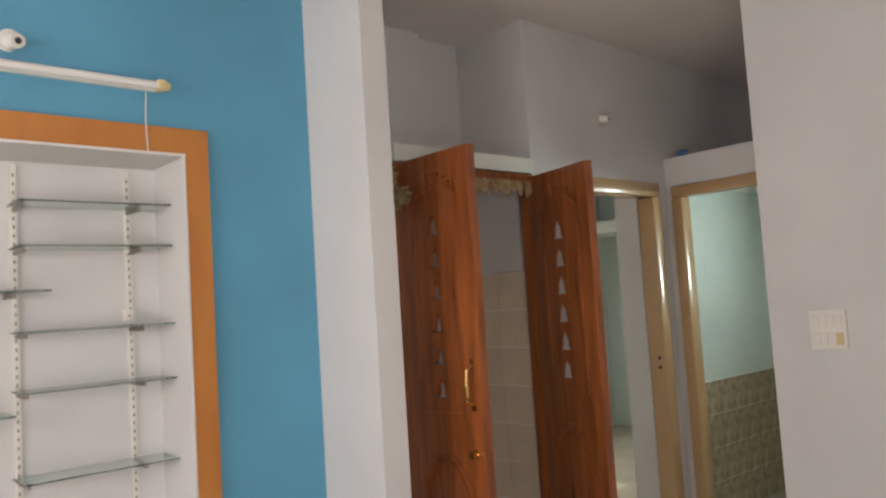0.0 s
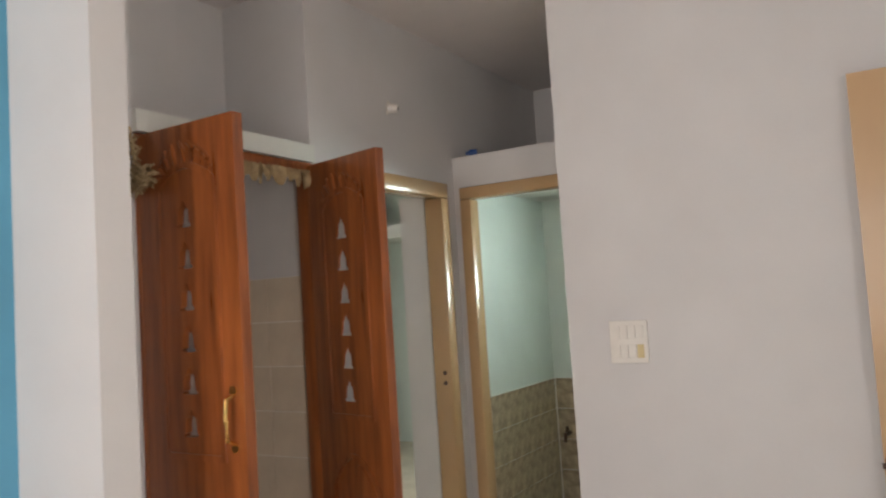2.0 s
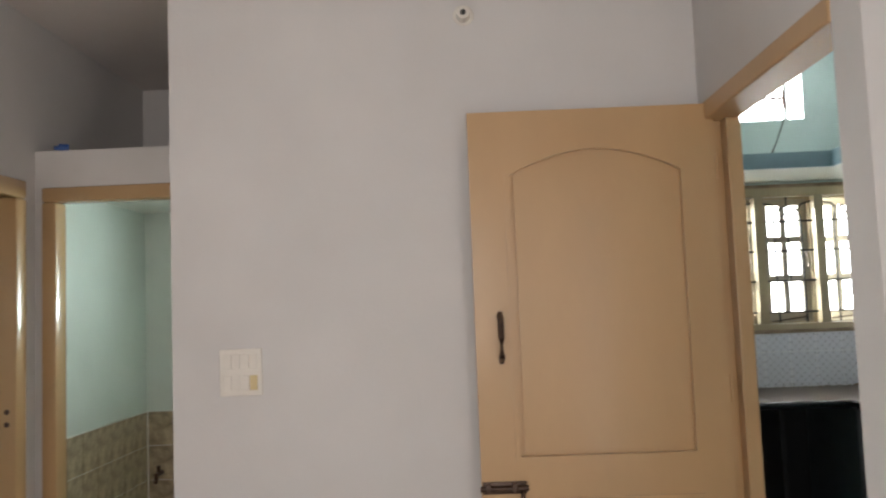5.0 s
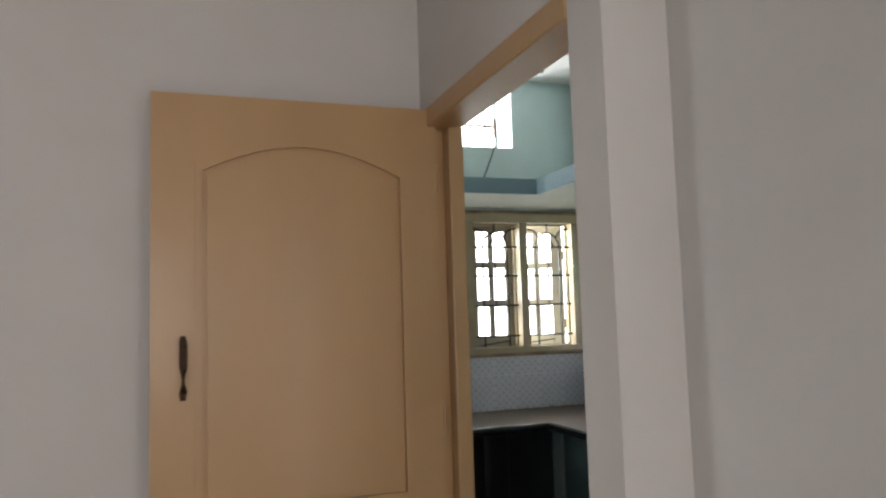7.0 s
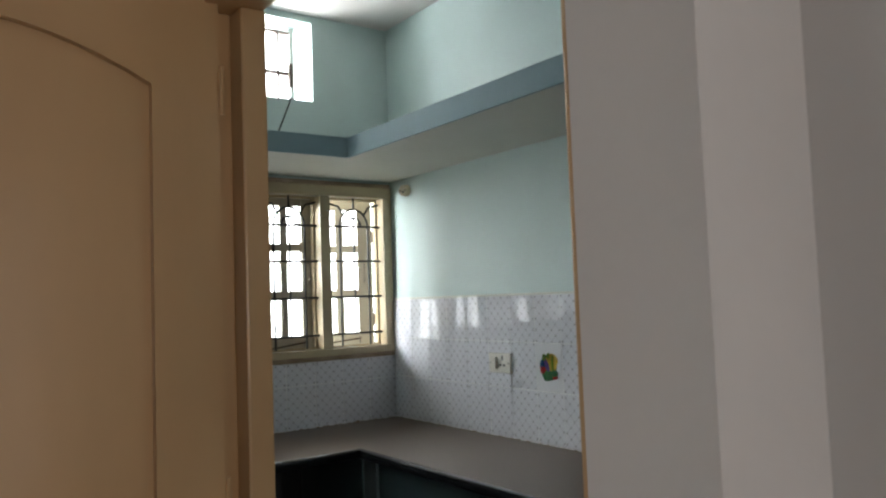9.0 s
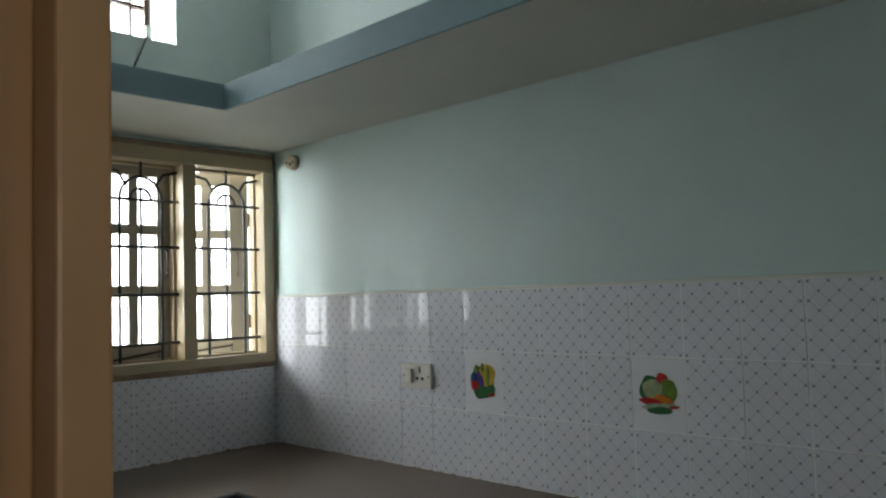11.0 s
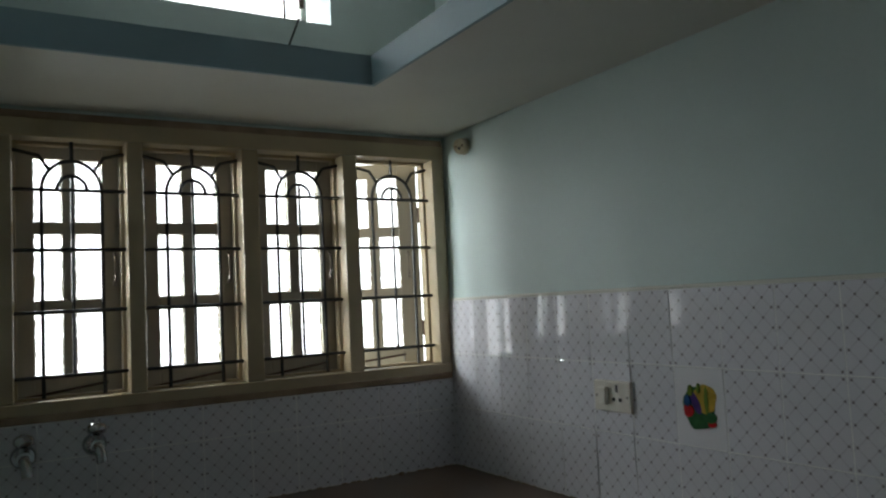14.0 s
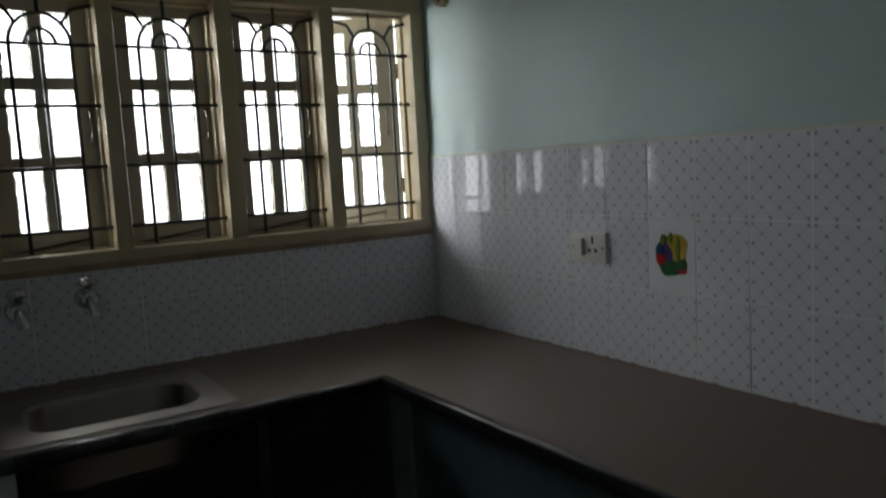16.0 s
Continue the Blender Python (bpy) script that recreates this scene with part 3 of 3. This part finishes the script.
# ---- switchboards ----
def switchboard():
    t = thing("switchboard", "cream plastic wall plate with eight switches and a socket", "switch")
    part("plate", B(-1.778, -.012, 1.128, -1.628, 0, 1.292, bevel=.003), M_PLASTIC, t)
    for r, z in enumerate((1.222, 1.148)):
        for i in range(4):
            x = -1.763 + .031 * i
            part("rocker", B(x, -.0175, z, x + .027, -.011, z + .052, bevel=.002), M_YELLOWED if (r, i) == (1, 3) else M_PLASTIC, t)


switchboard()


def socket(y, z):
    t = thing("socket_plate", "white kitchen wall socket with one switch", "socket", pose(KX - .009, y, z), "kitchen sockets")
    part("plate", B(-.012, -.072, -.043, 0, .072, .043, bevel=.003), M_PLASTIC, t)
    part("rocker", B(-.026, .012, -.024, -.011, .045, .026, bevel=.004), M_PLASTIC, t)
    part("slot", B(-.0135, -.024, .012, -.0115, -.016, .033), M_DARK, t)
    for dy in (-.032, -.006):
        part("slot", cyl(bmesh.new(), (-.0135, dy, -.008), (-.0115, dy, -.008), .006), M_DARK, t)
    for dy in (-.06, .06):
        part("screw", cyl(bmesh.new(), (-.0135, dy, 0), (-.0115, dy, 0), .004), M_STEEL, t)


socket(1.146, 1.167)
socket(-.43, 1.19)

# ---- loft things ----
bo = thing("bottle", "small blue plastic bottle lying on the ledge over the bathroom door", "bottle")
part("body", cyl(bmesh.new(), (-2.825, .855, 2.2365), (-2.785, .875, 2.2365), .021), M_BLUEPL, bo, smooth=True)
part("cap", cyl(bmesh.new(), (-2.825, .855, 2.2365), (-2.843, .846, 2.2365), .011), M_BLUEPL, bo, smooth=True)


# ---- kitchen window ----
YF = KY + .02
win = thing("window_1", "cream four-bay kitchen window with iron grille", "window")
win["kind"] = "structure"
bays = [(.195, .504), (.553, .862), (.920, 1.227), (1.283, 1.596)]
part("window_frame", B(WX0 - .004, KY - .012, WZ1 - .06, WX1 + .003, KY + .09, WZ1 + .003, bevel=.004), M_CREAMW, win)
part("window_frame", B(WX0 - .004, KY - .012, WZ0 - .003, WX1 + .003, KY + .09, WZ0 + .036, bevel=.004), M_CREAMW, win)
xs = [(WX0 - .004, .195), (.504, .553), (.862, .920), (1.227, 1.283), (1.596, WX1 + .003)]
for a, b in xs:
    part("mullion", B(a, KY - .010, WZ0 + .036, b, KY + .09, WZ1 - .06, bevel=.004), M_CREAMW, win)
for a, b in bays:
    lo, hi = WZ0 + .036, WZ1 - .06
    part("rebate_bead", box(B(a, KY + .055, lo, a + .011, KY + .088, hi, bevel=.002), b - .011, KY + .055, lo, b, KY + .088, hi, bevel=.002), M_CREAMW, win)
    part("rebate_bead", box(B(a + .011, KY + .056, hi - .011, b - .011, KY + .087, hi, bevel=.002), a + .011, KY + .056, lo, b - .011, KY + .087, lo + .009, bevel=.002), M_CREAMW, win)
part("window_sill", B(WX0 - .03, KY - .018, WZ0 - .022, WX1 - .006, KY + .01, WZ0 + .001, bevel=.003), M_STAIN, win, "stained brown sill edge")
part("side_edge", B(WX0 - .026, KY - .007, WZ0 + .002, WX0 - .005, KY + .003, WZ1 - .008, bevel=.003), M_STAIN, win, "stained brown plaster edge")
part("top_edge", B(WX0 - .012, KY - .016, WZ1 - .006, WX1 - .004, KY + .004, WZ1 + .016, bevel=.003), M_STAIN, win, "stained brown edge")


def grille(x0, x1):
    t = part("grille", bmesh.new(), M_IRON, win, "black iron window grille")
    cx, w, r = (x0 + x1) / 2 + .006, x1 - x0, .0058
    y = KY + .035
    zs = (1.848, 1.667, 1.483, 1.293)
    for z in zs:
        part("bar", tube(bmesh.new(), [(x0, y, z), (x1, y, z)], r), M_IRON, t, smooth=True)
    R = .083
    for dx in (-R, R):
        part("bar", tube(bmesh.new(), [(cx + dx, y + .008, WZ0 + .04), (cx + dx, y + .008, 1.848)], r), M_IRON, t, smooth=True)
    part("bar", tube(bmesh.new(), [(cx, y + .008, 1.293), (cx, y + .008, 1.848 + R * .5)], r * .9), M_IRON, t, smooth=True)
    part("bar", tube(bmesh.new(), [(cx, y + .008, 1.848 + R * 1.1), (cx, y + .008, WZ1 - .058)], r), M_IRON, t, smooth=True)
    for q in (R, R * .5):
        part("arch", tube(bmesh.new(), [(cx + q * math.cos(math.pi * i / 14), y + .008, 1.848 + q * 1.1 * math.sin(math.pi * i / 14)) for i in range(15)], r), M_IRON, t, smooth=True)
    for s in (-1, 1):
        part("spur", tube(bmesh.new(), [(cx + s * R * .72, y + .008, 1.848 + R * .72), (cx + s * (R * .72 + .03), y + .008, 1.848 + R * .72 + .045), ((x1 if s > 0 else x0), y + .008, 1.968)], r), M_IRON, t, smooth=True)


def shutter(x0, x1, opened):
    """Outer leaf with three pairs of panes, hinged on its east edge and opened outwards by so many degrees."""
    w, z0, z1 = x1 - x0 + .036, WZ0 + .026, WZ1 - .05
    t = part("shutter", bmesh.new(), M_SHUT, win)
    t.matrix_world = pose(x1 - .006, KY + .108, 0, 0, 0, -opened) if opened else pose(x1 + .018, KY + .093, 0)
    st, md = w * .222, .038
    part("stile", B(-w, 0, z0, -w + st, .028, z1, bevel=.003), M_SHUT, t)
    part("stile", B(-st, 0, z0, 0, .028, z1, bevel=.003), M_SHUT, t)
    part("glazing_bar", B(-w / 2 - md / 2, .003, z0 + .072, -w / 2 + md / 2, .025, z1 - .054, bevel=.003), M_SHUT, t)
    for a, b in ((z0, z0 + .074), (1.476, 1.518), (1.721, 1.758), (z1 - .056, z1)):
        part("rail", B(-w + st, .001, a, -st, .027, b, bevel=.003), M_SHUT, t)
    for za, zb in ((z0 + .074, 1.476), (1.518, 1.721), (1.758, z1 - .056)):
        for xa, xb in ((-w + st, -w / 2 - md / 2), (-w / 2 + md / 2, -st)):
            pb = bmesh.new()
            for k in range(9):
                f = (k + rnd.random()) / 9
                for e in (xa + .001, xb - .001):
                    bmesh.ops.create_icosphere(pb, subdivisions=1, radius=rnd.uniform(.002, .0045), matrix=Matrix.Translation((e, .02, za + (zb - za) * f)) @ Matrix.Diagonal((1, 1, 3.5, 1)))
                bmesh.ops.create_icosphere(pb, subdivisions=1, radius=rnd.uniform(.002, .004), matrix=Matrix.Translation((xa + (xb - xa) * f, .02, za + .001)) @ Matrix.Diagonal((2.5, 1, 1, 1)))
            tagged(part("old_putty", pb, M_PUTTY, t), "ragged old window putty", kind="stuff")
    part("stay", tube(bmesh.new(), [(-w * .9, -.006, z0 + .015), (-w * .2, -.008, z0 + .045)], .004), M_DARKMETAL, t)
    part("stay_pin", cyl(bmesh.new(), (-w * .22, -.007, z0 + .02), (-w * .22, -.007, z0 + .055), .004), M_STEEL, t)
    part("handle", tube(bmesh.new(), [(-.045, -.001, 1.56), (-.045, -.02, 1.57), (-.045, -.02, 1.65), (-.045, -.001, 1.66)], .0045), M_STEEL, t)
    for z in (1.36, 1.80):
        part("hinge", cyl(bmesh.new(), (.004, -.004, z - .03), (.004, -.004, z + .03), .006), M_DARKMETAL, t, smooth=True)


for i, (a, b) in enumerate(bays):
    grille(a, b)
    shutter(a, b, 27 if i == 3 else 0)

# ventilator
ven = thing("window_2", "small white ventilator opening with metal bars near the ceiling", "window")
ven["kind"] = "structure"
for a, b in ((VX0, VX0 + .03), (VX1 - .065, VX1 - .04)):
    part("window_frame", B(a, KY + .13, VZ0 + .002, b, KY + .16, VZ1 - .002), M_SOFFIT, ven)
for z in (VZ0 + .002, VZ0 + .165, VZ1 - .03):
    part("bar", B(VX0 + .03, KY + .13, z, VX1 - .065, KY + .16, z + .013), M_DARKMETAL, ven)
part("bar", B(VX1 - .13, KY + .135, VZ0 + .015, VX1 - .12, KY + .15, VZ1 - .03), M_DARKMETAL, ven)
part("pivot", B(VX1 - .075, KY + .12, VZ0 + .10, VX1 - .055, KY + .14, VZ0 + .22), M_DARKMETAL, ven)
vc = thing("loose_cable", "dark cable hanging below the ventilator", "cable")
part("cord", tube(bmesh.new(), [(1.085, KY + .05, VZ0 + .006), (1.085, KY - .008, VZ0 + .004), (1.06, KY - .010, VZ0 - .06), (1.02, KY - .02, VZ0 - .15), (.98, KY - .05, 2.26), (.965, KY - .08, 2.166)], .004), M_IRON, vc)

# ceiling pipe
fp = thing("ceiling_pipe", "short grey-green pipe hanging from the kitchen ceiling", "pipe")
part("rod", cyl(bmesh.new(), (.9, 1.0, 2.625), (.9, 1.0, KC), .018), M_AQUAEDGE, fp, smooth=True)
part("end_ring", cyl(bmesh.new(), (.9, 1.0, 2.618), (.9, 1.0, 2.632), .0195), M_DARKMETAL, fp, smooth=True)
part("rose", cyl(bmesh.new(), (.9, 1.0, KC - .012), (.9, 1.0, KC), .04), M_SOFFIT, fp, smooth=True)

# bathroom fittings
bt = thing("bath_tap", "dark metal tap on the bathroom wall", "tap")
part("body", cyl(cyl(bmesh.new(), (-2.82, 2.02, .46), (-2.82, 1.93, .46), .014), (-2.82, 1.935, .46), (-2.82, 1.92, .41), .011), M_DARKMETAL, bt, smooth=True)
part("knob", cyl(bmesh.new(), (-2.82, 1.965, .46), (-2.82, 1.965, .51), .012), M_DARKMETAL, bt, smooth=True)

# ---- worktop, sink, taps ----
wt = thing("worktop", "L-shaped brown granite kitchen worktop with black rounded edge", "worktop")
SX0, SX1, SY0, SY1 = .18, .605, 1.485, 1.795
xa, xb, ya, yb = KX0 + .006, KX - .009, 1.3915, KY - .009
bm = plate(bmesh.new(), [[(xa, ya), (1.0715, ya), (1.0715, -1.55), (xb, -1.55), (xb, yb), (xa, yb)], [(SX0, SY0), (SX1, SY0), (SX1, SY1), (SX0, SY1)]], -ZC, -ZC + .035)
bm.transform(Matrix.Rotation(radians(-90), 4, "X"))
part("slab", bm, M_COUNTER, wt)
part("edge", box(B(KX0 + .006, 1.366, ZC - .038, 1.072, 1.3915, ZC + .002, bevel=.009), 1.046, -1.55, ZC - .038, 1.0715, 1.391, ZC + .002, bevel=.009), M_BLACK, wt, "black granite edge", True)


bu = thing("base_panel", "dark slate front below the worktop", "cabinet")
for a, b in ((-1.5, -.55), (-.546, .40), (.404, 1.36)):
    part("front_panel", B(1.10, a, .002, 1.122, b, ZC - .04, bevel=.002), M_TEAL, bu)
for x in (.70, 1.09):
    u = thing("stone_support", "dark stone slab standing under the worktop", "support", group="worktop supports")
    # The slab at the sink is coloured near black to stand for shade.
    part("slab", B(x, 1.42, .002, x + .03, KY - .01, ZC - .0365, bevel=.002), M_TEAL if x > 1 else M_UNDERSHADE, u)
u = thing("stone_support", "pale slate slab edge standing under the worktop corner", "support", group="worktop supports")
part("slab", B(1.083, 1.298, .002, 1.0985, 1.398, ZC - .0385, bevel=.002), M_SLATE, u)
# Thin near-black sheet in place of shade on the back wall under the worktop.
struct("undercounter_shade", [(KX0 + .006, KY - .008, 0, KX - .01, KY - .0005, ZC - .04)], M_UNDERSHADE, "near-black sheet on the wall below the worktop, standing for shade", "wall")

u = thing("tiled_support", "pale tiled pier under the worktop beside the sink", "support")
part("pier", B(KX0 + .006, 1.40, .002, .145, 1.52, ZC - .0365, bevel=.003), M_TILEPLAIN, u)
sk = thing("kitchen_sink", "stainless steel sink with a wide rim set in the worktop", "sink")


def rounded(x0, y0, x1, y1, r, n=6):
    pts = []
    for cx, cy, a0 in ((x1 - r, y1 - r, 0), (x0 + r, y1 - r, 90), (x0 + r, y0 + r, 180), (x1 - r, y0 + r, 270)):
        pts += [(cx + r * math.cos(radians(a0 + 90 * i / n)), cy + r * math.sin(radians(a0 + 90 * i / n))) for i in range(n + 1)]
    return pts


bm = bmesh.new()
rings = [[bm.verts.new((x, y, z)) for x, y in rounded(*q)] for q, z in (((.115, 1.415, .665, 1.87, .03), ZC + .001), ((.118, 1.418, .662, 1.867, .03), ZC + .005), ((.185, 1.49, .60, 1.79, .08), ZC + .004),
         ((.19, 1.497, .593, 1.783, .08), ZC - .004), ((.20, 1.507, .583, 1.773, .08), ZC - .15), ((.24, 1.55, .545, 1.73, .06), ZC - .175))]
for a, b in zip(rings, rings[1:]):
    for i in range(len(a)):
        j = (i + 1) % len(a)
        bm.faces.new((a[i], a[j], b[j], b[i]))
bm.faces.new(rings[-1])
part("bowl", bm, M_STEEL, sk, smooth=True)
part("drain", cyl(bmesh.new(), (.40, 1.63, ZC - .176), (.40, 1.63, ZC - .171), .03), M_DARKMETAL, sk, smooth=True)


def tap(x, z):
    t = thing("wall_tap", "chrome tap on the tiled kitchen wall", "tap", pose(x, KY - .009, z), "kitchen taps")
    part("flange", cyl(bmesh.new(), (0, 0, 0), (0, -.012, 0), .034, .028), M_CHROME, t, smooth=True)
    bm = cyl(bmesh.new(), (0, -.008, 0), (0, -.085, .004), .02)
    part("body", tube(bm, [(0, -.07, .004), (0, -.10, .0), (.004, -.115, -.018), (.006, -.117, -.038)], .0145, 12), M_CHROME, t, smooth=True)
    kb = cyl(bmesh.new(), (0, -.055, .012), (0, -.056, .04), .012)
    bmesh.ops.create_uvsphere(kb, u_segments=16, v_segments=10, radius=.027, matrix=Matrix.Translation((0, -.057, .05)) @ Matrix.Diagonal((1, 1, .75, 1)))
    part("knob", kb, M_CHROME, t, smooth=True)


tap(.215, 1.078)
tap(.40, 1.09)

cr = thing("mortar_crumb", "small dark crumb of mortar lying on the worktop", "debris")
bm = bmesh.new()
bmesh.ops.create_icosphere(bm, subdivisions=2, radius=.009, matrix=Matrix.Translation((1.395, 1.995, ZC + .006)) @ Matrix.Diagonal((1.2, .8, .8, 1)))
for v in bm.verts:
    v.co += Vector([random.uniform(-.0015, .0015) for _ in range(3)])
part("crumb", bm, M_STAIN, cr)
# Brown specks scattered along the joint of worktop and tiles.
bm = bmesh.new()
for i in range(150):
    q = random.random()
    x, y = (KX0 + .02 + (KX - KX0 - .04) * random.random(), KY - .012) if i % 2 else (KX - .012, -1.4 + (KY + 1.38) * q)
    bmesh.ops.create_icosphere(bm, subdivisions=1, radius=random.uniform(.002, .005), matrix=Matrix.Translation((x, y, ZC + .001)) @ Matrix.Diagonal((2.2, 1, .8, 1) if i % 2 else (1, 2.2, .8, 1)))
tagged(obj("joint_specks", bm, M_STAIN), "dark brown specks along the worktop joint", "dirt", kind="stuff")

# ---- wall tiles ----
TW, TH, TOP = .1547, .1975, 1.458
Y0 = 1.852
back_e = struct("tiling_east", [(KX - .0088, -1.6, ZC, KX, KY, TOP)], M_GROUT, "white glazed lattice-patterned kitchen wall tiles", "tiling")
back_n = struct("tiling_north", [(KX0 + .004, KY - .0088, ZC, KX - .009, KY, WZ0 - .02), (KX0 + .004, KY - .0088, WZ0 - .02, WX0 - .03, KY, TOP)], M_GROUT, "white glazed lattice-patterned kitchen wall tiles", "tiling")
part("tile_edge_strip", B(KX - .012, -1.6, TOP, KX - .001, KY - .001, TOP + .010, bevel=.002), M_SOFFIT, back_e, "pale plaster strip above the tiles")


def tile_mesh(w, h, material):
    bm = B(-w / 2 + .0012, -.003, -h / 2 + .0012, w / 2 - .0012, .003, h / 2 - .0012, bevel=.0012)
    me = bpy.data.meshes.new("tile")
    bm.to_mesh(me)
    bm.free()
    me.materials.append(material)
    return me


meshes = {}


def tile(parent, x, y, z, w, h, turn, material=M_TILE):
    key = (round(w, 4), round(h, 4), material.name)
    if key not in meshes:
        meshes[key] = tile_mesh(w, h, material)
    ob = new("tile", meshes[key])
    ob.matrix_world = pose(x + random.uniform(-.0004, .0004), y, z, random.uniform(-.3, .3), 0, turn + random.uniform(-.3, .3))
    ob.parent = parent
    return ob


rows = [(TOP - TH / 2, TH), (TOP - TH * 1.5, TH), ((TOP - 2 * TH + ZC) / 2 + .001, TOP - 2 * TH - ZC - .002)]
pictures = {}
for r, (z, h) in enumerate(rows):
    tile(back_e, KX - .007, (Y0 + KY - .008) / 2, z, KY - .008 - Y0, h, -90)
    for k in range(22):
        y = Y0 - TW * (k + .5)
        pic = r == 1 and k in (6, 10)
        t = tile(back_e, KX - .007, y, z, TW, h, -90, M_TILEPLAIN if pic else M_TILE)
        if pic:
            pictures[k] = t
nrows = [((ZC + 1.058) / 2 + .001, 1.058 - ZC - .002), ((1.058 + 1.166) / 2, 1.166 - 1.058)]
for z, h in nrows:
    for k in range(10):
        x1 = KX - .010 - TW * k
        x0 = max(x1 - TW, KX0 + .006)
        if x1 - x0 > .02:
            tile(back_n, (x0 + x1) / 2, KY - .007, z, x1 - x0, h, 180)
for z, h in ((1.262, .19), (1.407, .096)):
    tile(back_n, .0875, KY - .007, z, .06, h, 180)


def blob(cx, cz, rx, rz, seed, tilt=0, n=26):
    q = random.Random(seed)
    ph = [q.uniform(0, 6.3) for _ in range(4)]
    pts = []
    for i in range(n):
        a = 2 * math.pi * i / n
        k = 1 + .05 * math.sin(3 * a + ph[0]) + .035 * math.sin(5 * a + ph[1]) + .02 * math.sin(8 * a + ph[2])
        x, z = rx * k * math.cos(a), rz * k * math.sin(a)
        pts.append((cx + x * math.cos(tilt) - z * math.sin(tilt), cz + x * math.sin(tilt) + z * math.cos(tilt)))
    return pts


def print_on(k, shapes):
    """A printed picture on a plain tile, in the order of its layers; x runs towards the room's south."""
    for i, (name, col, args) in enumerate(shapes):
        key = "print_" + name
        m = bpy.data.materials.get(key) or mat(key, col, .16, var=.16, scale=45, fine=200, bump=.003, coat=.3)
        d = -.0032 - .0005 * i
        ob = part("print", plate(bmesh.new(), [blob(*args)], d, -.0025), m, pictures[k])


print_on(6, [("green", (.045, .14, .055), (-.004, -.002, .05, .052, 1)), ("yellow", (.55, .37, .06), (.018, .022, .034, .036, 2)), ("violet", (.10, .055, .22), (-.014, .012, .012, .034, 3, .5)),
             ("red", (.50, .03, .035), (-.036, -.010, .016, .017, 4)), ("green", (.045, .14, .055), (.0, -.034, .034, .018, 5)), ("leaf", (.16, .25, .04), (.022, .018, .006, .034, 6)),
             ("red", (.50, .03, .035), (.036, -.037, .012, .009, 7)), ("green", (.045, .14, .055), (.036, -.022, .014, .014, 8)), ("blue", (.02, .07, .20), (-.036, .014, .010, .014, 9)),
             ("leaf", (.16, .25, .04), (-.026, .040, .007, .014, 10)), ("leaf", (.16, .25, .04), (.0, .047, .005, .012, 11))])
print_on(10, [("green", (.045, .14, .055), (-.022, .012, .034, .037, 12)), ("red", (.50, .03, .035), (.012, .040, .018, .018, 13)), ("leaf", (.16, .25, .04), (.032, .014, .021, .030, 14, .4)),
              ("cabbage", (.38, .44, .24), (-.016, .012, .029, .029, 15)), ("orange", (.62, .20, .02), (.014, -.012, .030, .011, 16, -.15)), ("red", (.50, .03, .035), (-.022, -.020, .034, .010, 17, -.12)),
              ("pale_green", (.33, .44, .30), (.0, -.032, .050, .009, 18, .08)), ("green", (.045, .14, .055), (.004, -.042, .036, .010, 19, .05)), ("red", (.50, .03, .035), (.046, -.031, .014, .004, 20, .1))])

# prayer niche tiles
for r in range(8):
    for k in range(3):
        tile(panel, -3.411, -1.285 + .294 * (k + .5), 1.56 - .195 * (r + .5), .294, .195, 90, M_CREAMTILE)
    for k in range(2):
        tile(panel, -3.405 + .205 * (k + .5), -.412, 1.56 - .195 * (r + .5), .205, .195, 0, M_CREAMTILE)
# bathroom wainscot
bw = struct("bath_wainscot", [(XW + .004, YB + .1, 0, XW + .009, 2.03, .83), (XW + .009, 2.025, 0, -1.1, 2.03, .83)], M_GROUT, "mottled brown bathroom wainscot tiles", "tiling")
for r in range(4):
    for k in range(7):
        tile(bw, XW + .009, YB + .1 + .157 * (k + .5), .83 - .2075 * (r + .5), .157, .2075, 90, M_BATHTILE)
    for k in range(8):
        tile(bw, XW + .015 + .2 * (k + .5), 2.024, .83 - .2075 * (r + .5), .2, .2075, 180, M_BATHTILE)
